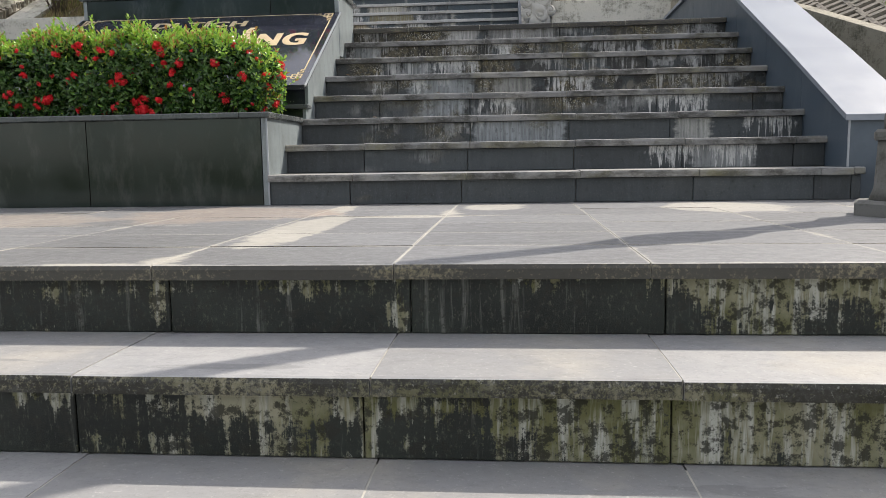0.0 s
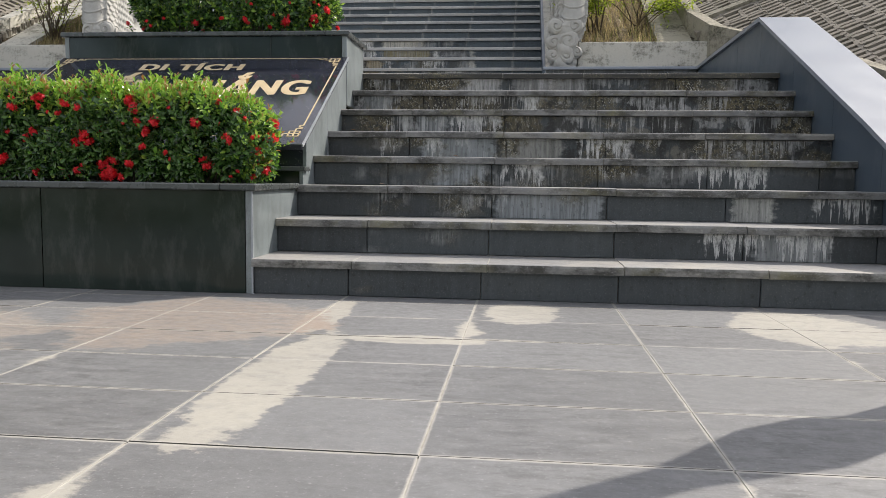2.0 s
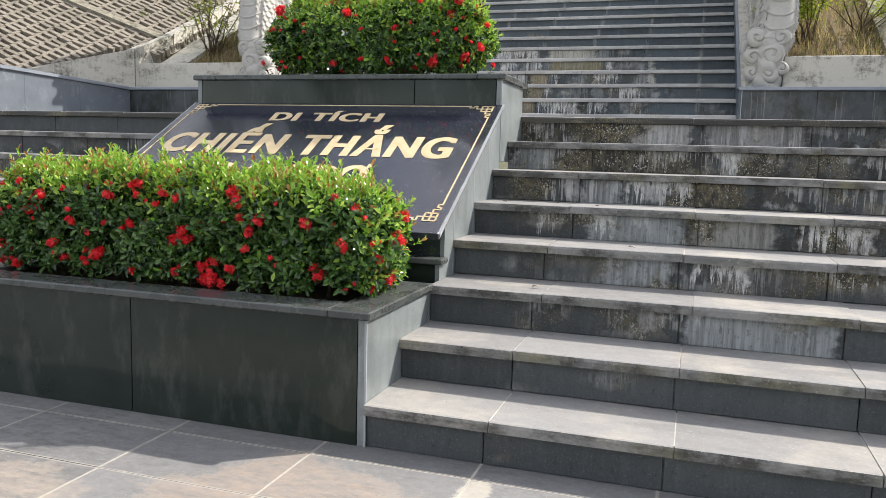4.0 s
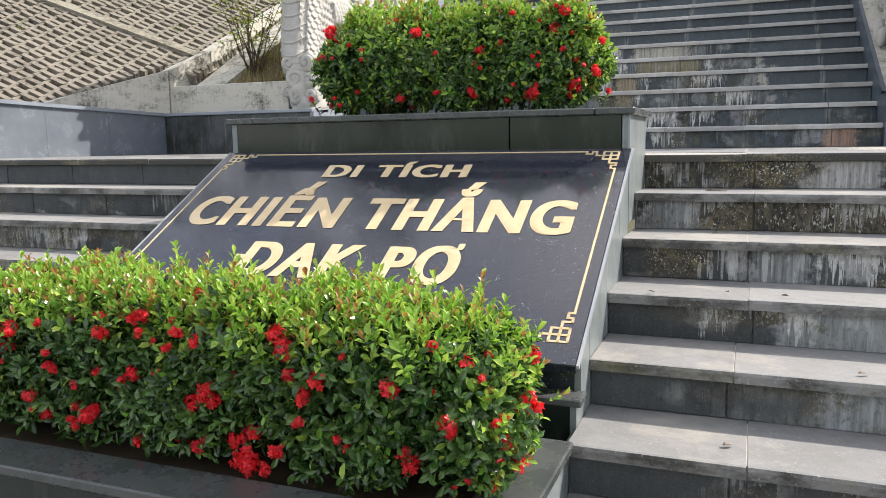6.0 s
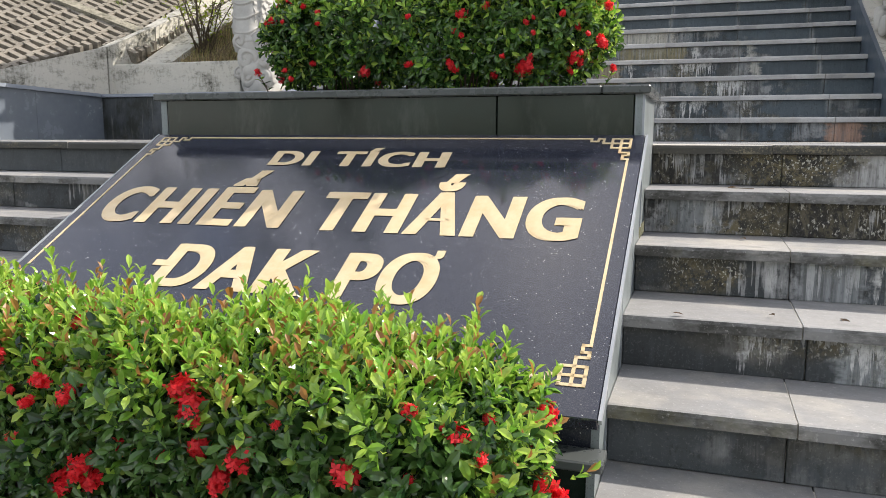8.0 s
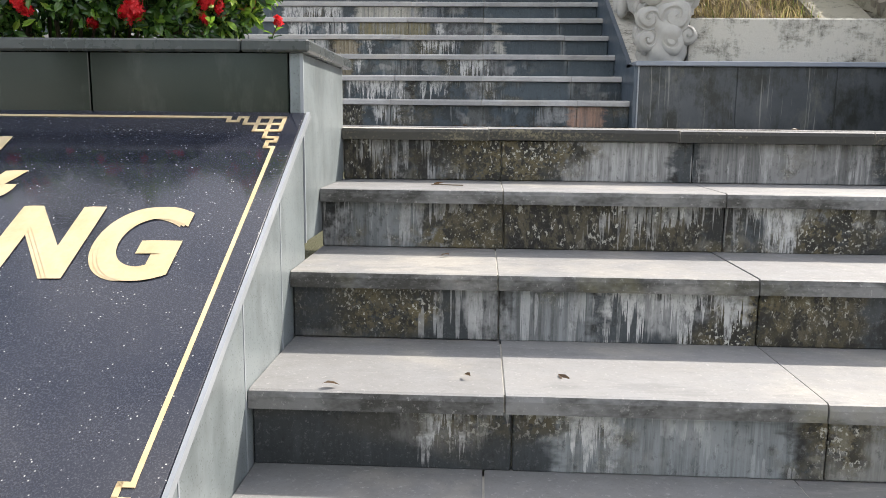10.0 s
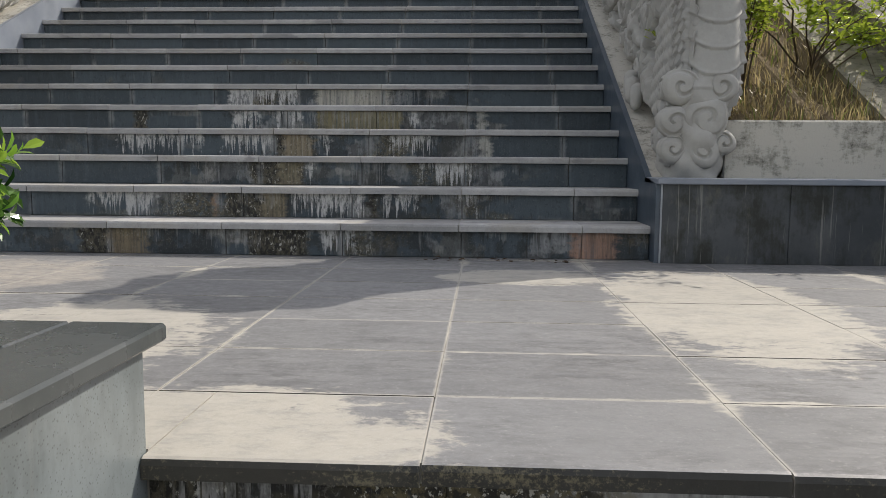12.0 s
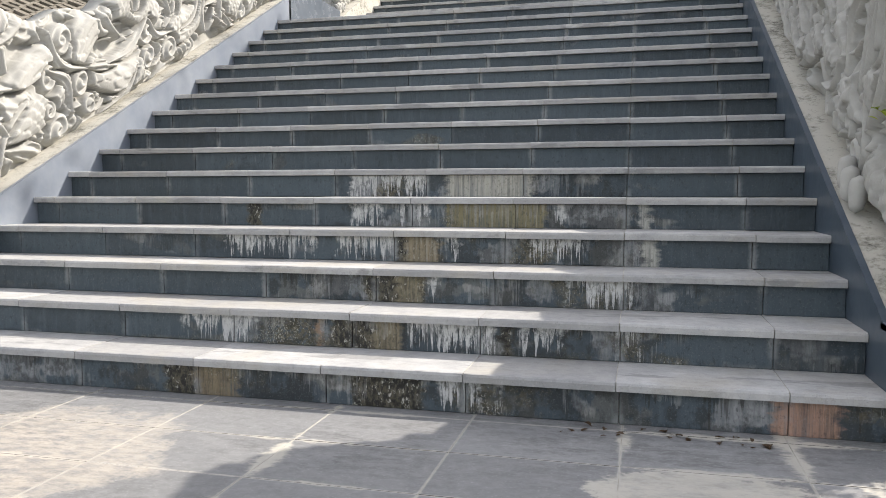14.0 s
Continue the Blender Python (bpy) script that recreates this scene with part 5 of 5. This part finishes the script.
    top = np.stack([X[:, -1], Y[:, -1], Z[:, -1]], -1)
    top2 = top.copy()
    top2[:, 0] = back_x
    foot2 = top2.copy()
    foot2[:, 2] = base_line(ys)
    sheet(np.stack([top, top2, foot2], 1))

    # chest, neck and head: a rising column that leans forward to a snout
    zs = np.linspace(1.69, 4.06, 330)
    key = np.array([(1.69, 4.985, 5.3, 0.13), (1.85, 4.95, 5.33, 0.145), (2.05, 4.955, 5.34, 0.14), (2.15, 4.965, 5.35, 0.125), (2.5, 5.0, 5.4, 0.125), (3.0, 5.05, 5.55, 0.13), (3.14, 5.04, 5.9, 0.14), (3.24, 4.93, 6.0, 0.155), (3.5, 5.0, 6.0, 0.16), (3.8, 5.22, 6.1, 0.14), (4.0, 5.38, 6.0, 0.09), (4.06, 5.5, 5.75, 0.03)])
    front, rear, half = (np.interp(zs, key[:, 0], key[:, k]) for k in (1, 2, 3))
    kernel = np.ones(7) / 7
    front, rear, half = (np.convolve(np.pad(a, 3, mode="edge"), kernel, "valid") for a in (front, rear, half))
    ang = np.linspace(0, 2 * np.pi, 200, endpoint=False)
    A, Zc = np.meshgrid(ang, zs)
    c, s_ = np.sin(A), -np.cos(A)  # s_ = -1 at the front
    sup = 0.72
    ex = np.sign(c) * np.abs(c) ** sup
    ey = np.sign(s_) * np.abs(s_) ** sup
    my, hy = ((front + rear) / 2)[:, None], ((rear - front) / 2)[:, None]
    out = np.zeros_like(A)
    fr = np.where(s_ < -0.42, 1.0, 0.0)
    # belly plates across the front, each lapping over the next, sagging in the middle
    sag = 0.065 * (1 - (c / 0.9) ** 2)
    band = ((Zc + sag - 2.12) / 0.125)
    plate = (band - np.floor(band))
    out += np.where((fr > 0) & (Zc > 2.12) & (Zc < 3.15), 0.010 * (1 - plate) ** 0.5 + 0.005 * np.exp(-((plate - 0.07) / 0.05) ** 2), 0)
    # scales down both flanks
    arc = A * 0.26
    out += np.where((fr == 0) & (Zc > 1.98) & (Zc < 3.4), 0.042 * scales(arc, -Zc, 0.085), 0)
    # cloud scrolls about the foot
    out += np.where(Zc < 2.16, 0.018 * np.sin(A * 4 + 9 * Zc) * np.sin(Zc * 26), 0)
    # mane and brow on the head
    out += np.where(Zc > 3.15, 0.05 * np.abs(np.sin(A * 5 + Zc * 14)) + 0.03 * np.sin(Zc * 40 + A * 3), 0)
    cx0 = UP_RIGHT + 0.215 + 0.085 * np.clip((Zc - 1.95) / 0.3, 0, 1)
    P = np.stack([cx0 + ex * (half[:, None] + out), my + BACK + ey * (hy + out), Zc], -1)
    sheet(P, wrap=True)
    # curled cloud scrolls stacked about the foot: domed discs with a spiral groove, across x, up z, radius, way of turning
    for off, cz, r, hand, side in SCROLLS:
        off, cz, r = off + (0.0 if side else 0.012), cz + 0.03, r * 0.86
        rr, aa = np.meshgrid(np.linspace(0, 1, 26), np.linspace(0, 2 * np.pi, 60, endpoint=False), indexing="ij")
        groove = np.cos(aa * hand - rr * 9.0 + off * 20)
        lobes = 1 + 0.05 * np.cos(aa * 3 + off * 40)
        rise = np.sqrt(np.clip(1 - rr ** 4, 0, 1)) * 0.055 - 0.014 * np.clip(-groove * 2.2 - 0.9, 0, 1) * np.clip((1 - rr) * 6, 0, 1) * np.clip(rr * 5, 0, 1)
        u, v = rr * r * lobes * np.cos(aa), rr * r * lobes * np.sin(aa)
        if side:
            sheet(np.stack([UP_RIGHT + 0.205 + side * (0.105 + rise), 5.10 + BACK + off + u, cz + v], -1), wrap=True)
        else:
            sheet(np.stack([UP_RIGHT + off + u, 5.0 + BACK - rise - 0.12 * (r - 0.09) + 0.9 * (off - 0.21) ** 2, cz + v], -1), wrap=True)
    # four clawed toes that grip the base beside the chest
    for k, (ty, tx) in enumerate(((5.92, 0.085), (6.01, 0.07), (6.11, 0.08))):
        a2 = np.linspace(0, 2 * np.pi, 14, endpoint=False)
        tt = np.linspace(0, 1, 12)
        AA, TT = np.meshgrid(a2, tt)
        rad = 0.046 * np.sqrt(np.clip(1 - (TT * 2 - 1) ** 4, 0, 1)) * (1 - 0.25 * TT)
        zz = base_line(np.array(ty)) + 0.005 + (1 - TT) * 0.17
        sheet(np.stack([UP_RIGHT + tx + rad * np.cos(AA) - 0.02 * TT, ty + rad * np.sin(AA) - 0.03 * TT, zz], -1), wrap=True)

    if flip:
        verts = [(mirrored(x), y, z) for x, y, z in verts]
        faces = [f[::-1] for f in faces]
    mesh = bpy.data.meshes.new(name)
    mesh.from_pydata(verts, [], faces)
    mesh.update()
    bm = bmesh.new()
    bm.from_mesh(mesh)
    bmesh.ops.recalc_face_normals(bm, faces=bm.faces)
    bm.to_mesh(mesh)
    bm.free()
    for p in mesh.polygons:
        p.use_smooth = True
    mesh.materials.append(CARVED)
    return tagged(new(name, mesh), label, "statue", "dragon balustrades")


near_pair = [
    dragon("dragon_statue", "carved white stone dragon along the stair balustrade in shade", False),
    dragon("dragon_statue", "carved white stone dragon along the sunlit stair balustrade", True),
]
for ob, shift in zip(near_pair, (0.0, 0.0)):
    far = copy_thing(ob, pose(shift, Y_C + 1.85 - NOSE_UP, TOP_C - TOP_B))
    tagged(far, "carved white stone dragon beside the further stair flight")
for a, b in ((UP_LEFT - 0.42, UP_LEFT), (UP_RIGHT, UP_RIGHT + 0.42)):
    y = Y_C + 1.85
    rail = part("far_balustrade", prism([(y, TOP_C), (y, TOP_C + 0.4), (y + 4.6, TOP_C + 0.4 + 4.6 * SLOPE_UP), (y + 4.6, TOP_C)], "x", a, b), LIMEWASH)
    landing = part("landing_parapet", box(a, b, Y_C + 0.3, y, TOP_C - 0.3, TOP_C + 0.5, 0.01), WEST_STONE)
    tagged(landing, "low blue-grey granite parapet beside the upper landing", "parapet", "far balustrades", "structure")
    tagged(rail, "sloping limewashed base under the further dragon", "balustrade", "far balustrades", "structure")


# ---- stone pillar on the lower terrace ----
def lathe(profile, n=24):
    bm = bmesh.new()
    rings = [[bm.verts.new((r * math.cos(2 * math.pi * i / n), r * math.sin(2 * math.pi * i / n), z)) for i in range(n)] for r, z in profile]
    for a, b in zip(rings, rings[1:]):
        for i in range(n):
            j = (i + 1) % n
            bm.faces.new((a[i], a[j], b[j], b[i]))
    bm.faces.new(rings[0][::-1]), bm.faces.new(rings[-1])
    for f in bm.faces:
        f.smooth = n > 10
    return bm


def pillar():
    root = thing("stone_lamp_post", "grey stone lamp post with a moulded foot on the terrace", "lamp post", (2.73, -0.97, 0))
    part("foot", lathe([(0.20, 0.0), (0.20, 0.045), (0.185, 0.055)], 8), POST_STONE, root)
    part("drum", lathe([(0.14, 0.055), (0.125, 0.10), (0.118, 0.25), (0.118, 0.275)]), POST_STONE, root)
    part("collar", lathe([(0.135, 0.275), (0.14, 0.285), (0.14, 0.305), (0.13, 0.315)], 8), POST_STONE, root)
    part("shaft", lathe([(0.10, 0.315), (0.10, 0.37), (0.07, 0.42), (0.07, 0.9), (0.11, 1.0), (0.12, 1.15), (0.085, 1.3), (0.052, 1.45), (0.045, 2.9)]), POST_STONE, root)
    part("lantern", lathe([(0.045, 2.9), (0.12, 2.98), (0.14, 3.2), (0.10, 3.34), (0.03, 3.5)]), POST_STONE, root)
    return root


pillar()


# ---- wild growth in the beds ----
def shrub(name, label, x, y, z, height, spread, leaves, stems, seed, leaf_size=0.06):
    rng = random.Random(seed)
    root = thing(name, label, "shrub", (x, y, z))
    wood, crown = bmesh.new(), bmesh.new()
    tips = []
    for i in range(stems):
        a = rng.uniform(0, 6.3)
        p = Vector((rng.uniform(-0.06, 0.06), rng.uniform(-0.06, 0.06), -0.05))
        d = Vector((math.cos(a) * spread, math.sin(a) * spread, height)) * rng.uniform(0.5, 1.0)
        n = 6
        for k in range(n):
            q = p + d / n + Vector((rng.gauss(0, 0.02), rng.gauss(0, 0.02), rng.gauss(0, 0.01))) - Vector((0, 0, 0.012 * k * spread))
            bar(wood, p, q, 0.010 - 0.0012 * k, 0.010 - 0.0012 * k, Vector((0.1, 1, 0.1)).normalized())
            if k > 1:
                tips.append(q.copy())
                side = q + Vector((rng.gauss(0, 0.10), rng.gauss(0, 0.10), rng.gauss(0.03, 0.06)))
                bar(wood, q, side, 0.004, 0.004, Vector((0.1, 1, 0.1)).normalized())
                tips.append(side)
            p = q
    for i in range(leaves):
        q = rng.choice(tips) + Vector((rng.gauss(0, 0.04), rng.gauss(0, 0.04), rng.gauss(0, 0.03)))
        way = Vector((rng.gauss(0, 1), rng.gauss(0, 1), rng.gauss(0.1, 0.5)))
        size = leaf_size * rng.uniform(0.5, 1.1)
        leaf_at(crown, q, way, Vector((rng.gauss(0, 0.4), rng.gauss(0, 0.4), 1)), size, size * 0.48, 0)
    tagged(part("stem_growth", wood, BARK, root), kind="stuff")
    tagged(part("leaves", crown, LEAF_WILD, root), kind="stuff")
    return root


shrub("wild_shrub", "sprawling yellow-green wild shrub in the dry bed", 1.95, 5.7, bed_height(5.7), 1.05, 0.30, 1500, 12, 1, 0.06)
shrub("wild_shrub", "sprawling yellow-green wild shrub over the kerb", 2.45, 6.0, bed_height(6.0), 0.75, 0.8, 1000, 11, 2, 0.065)
shrub("wild_shrub", "leafy wild shrub growing behind the dragon wall", 2.1, 6.9, bed_height(6.9), 1.1, 0.4, 900, 10, 4, 0.06)
shrub("wild_shrub", "thin twiggy shrub in the bed by the limewashed kerb", -4.4, 5.6, bed_height(5.6), 0.95, 0.35, 650, 20, 5, 0.05)
shrub("wild_shrub", "thin twiggy shrub in the bed by the limewashed kerb", -4.15, 6.2, bed_height(6.2), 1.0, 0.35, 600, 20, 6, 0.05)


def grass(name, label, spots, count, material, low, high, seed):
    rng = random.Random(seed)
    bm = bmesh.new()
    for _ in range(count):
        x0, x1, y0, y1, height = rng.choice(spots)
        x, y = rng.uniform(x0, x1), y0 + (y1 - y0) * rng.random() ** 1.5
        z = height(x, y)
        h = rng.uniform(low, high)
        a = rng.uniform(0, 6.3)
        lean = Vector((math.cos(a), math.sin(a), 0)) * h * rng.uniform(0.1, 0.8)
        side = Vector((-math.sin(a), math.cos(a), 0)) * rng.uniform(0.002, 0.004)
        p = Vector((x, y, z - 0.02))
        m = p + Vector((0, 0, h * 0.6)) + lean * 0.35
        vs = [bm.verts.new(v) for v in (p - side, p + side, m + side * 0.8, m - side * 0.8, p + Vector((0, 0, h * 0.9)) + lean)]
        bm.faces.new(vs[:4])
        bm.faces.new((vs[3], vs[2], vs[4]))
    return tagged(part(name, bm, material), label, "grass", kind="stuff")


def on_bed(x, y):
    return bed_height(y)


def on_bank(x, y):
    return bank_height(abs(x - MID), y) - 0.05


BEDS = [(1.78, 2.6, 5.27, 8.0, on_bed), (-4.5, -3.75, 5.27, 8.0, on_bed)]
grass("dry_grass", "dry straw-coloured grass in the beds", BEDS, 4200, STRAW, 0.04, 0.17, 1)
grass("green_grass", "sparse green weeds in the beds", BEDS, 500, GRASS, 0.05, 0.20, 2)
BANKS = [(3.5, 7, 2, 9, on_bank), (-9, -5.5, 3, 10, on_bank)]


def tufts():
    rng = random.Random(9)
    spots = []
    for _ in range(46):
        x0, x1, y0, y1, h = rng.choice(BANKS)
        x, y = rng.uniform(x0, x1), rng.uniform(y0, y1)
        spots.append((x - 0.06, x + 0.06, y - 0.06, y + 0.06, h))
    return spots


grass("bank_weeds", "yellow-green weed tufts in the lattice holes", tufts(), 1500, GRASS, 0.05, 0.15, 3)


# ---- trees that the polished stone mirrors ----
def tree(name, label, x, y, z, tall, wide, leaves, seed):
    rng = random.Random(seed)
    root = thing(name, label, "tree", (x, y, z))
    wood, crown = bmesh.new(), bmesh.new()
    bends = [Vector((0.12 * math.sin(k * 1.3 + seed), 0.12 * math.cos(k * 1.7 + seed), tall * 0.62 * k / 6)) for k in range(7)]
    for k, (p, q) in enumerate(zip(bends, bends[1:])):
        r0, r1 = 0.20 * (1 - k / 9), 0.20 * (1 - (k + 1) / 9)
        ring = [[wood.verts.new(c + Vector((r * math.cos(i * 0.785), r * math.sin(i * 0.785), 0))) for i in range(8)] for c, r in ((p, r0), (q, r1))]
        for i in range(8):
            wood.faces.new((ring[0][i], ring[0][(i + 1) % 8], ring[1][(i + 1) % 8], ring[1][i]))
    clumps = []
    for i in range(26):
        a, u = rng.uniform(0, 6.3), rng.random() ** 0.5
        end = Vector((math.cos(a) * wide * u, math.sin(a) * wide * u, tall * rng.uniform(0.5, 1.0)))
        start = bends[rng.randint(3, 6)]
        mid = (start + end) / 2 + Vector((0, 0, 0.15))
        bar(wood, start, mid, 0.07, 0.07, Vector((0.1, 0.99, 0.1)).normalized())
        bar(wood, mid, end, 0.035, 0.035, Vector((0.1, 0.99, 0.1)).normalized())
        clumps += [(end, rng.uniform(0.45, 0.9)), (mid, rng.uniform(0.3, 0.6))]
    for _ in range(leaves):
        c, r = rng.choice(clumps)
        q = c + Vector((rng.gauss(0, 0.5), rng.gauss(0, 0.5), rng.gauss(0, 0.35))) * r
        size = rng.uniform(0.10, 0.20)
        leaf_at(crown, q, Vector((rng.gauss(0, 1), rng.gauss(0, 1), rng.gauss(-0.3, 0.6))), Vector((rng.gauss(0, 0.5), rng.gauss(0, 0.5), 1)), size, size * 0.45, 0)
    part("trunk", wood, BARK, root)
    part("crown", crown, TREE_LEAF, root)
    return root


tree("hill_tree", "leafy green tree on the hill behind the stair", -7.5, 15.5, 6.0, 6.0, 3.2, 3600, 5)
tree("hill_tree", "leafy green tree on the hill behind the stair", 6.5, 16.0, 6.0, 6.0, 3.2, 3600, 6)
tree("bank_tree", "leafy tree leaning out from the bank over the stair", -6.6, 6.6, 3.0, 7.5, 3.4, 5200, 2)
for i, (x, y, t, w) in enumerate(((-9, -15, 8, 4), (-4.5, -17, 9, 4.2), (0, -15.5, 8, 4), (4.5, -17, 9, 4.2), (9, -15, 8, 4))):
    tagged(tree("forecourt_tree", "broad green tree at the far edge of the forecourt", x, y, -0.85, t, w, 4200, 20 + i), group="forecourt trees")


# ---- litter ----
def litter():
    rng = random.Random(4)
    spots = [(rng.uniform(0.2, 1.0), NOSE_UP - rng.uniform(0.02, 0.16), TOP_B) for _ in range(26)]
    spots += [(rng.uniform(0.05, 0.9), (k - 1) * GOING + rng.uniform(0.06, 0.3), k * RISE) for k in (3, 4, 5, 5, 6, 7, 4)]
    spots += [(2.55, 3.9, TOP_B), (1.88, 3.75, TOP_B), (0.17, 1.28 + 0.1, 5 * RISE)]
    bm = bmesh.new()
    leaf_at(bm, Vector((0, 0, 0)), Vector((1, 0, 0)), Vector((0, 0, 1)), 0.045, 0.022, 0)
    mesh = bpy.data.meshes.new("dry_leaf")
    bm.to_mesh(mesh)
    bm.free()
    mesh.materials.append(DRY_LEAF)
    for x, y, z in spots:
        ob = new("dry_leaf", mesh)
        ob.location = (x, y, z + 0.004)
        ob.rotation_euler = (rng.uniform(-0.3, 0.3), rng.uniform(-0.3, 0.3), rng.uniform(0, 6))
        k = rng.uniform(0.5, 1.1)
        ob.scale = (k, k, k)
        tagged(ob, "small curled brown dry leaf lying on the stone", "leaf", "fallen leaves")


litter()
bm = bmesh.new()
bar(bm, (0.29, 2.17, 7 * RISE + 0.005), (0.38, 2.15, 7 * RISE + 0.005), 0.003, 0.003, Vector((0, 0, 1)))
tagged(part("twig", bm, BARK), "short dark twig lying on a stone tread", "twig")
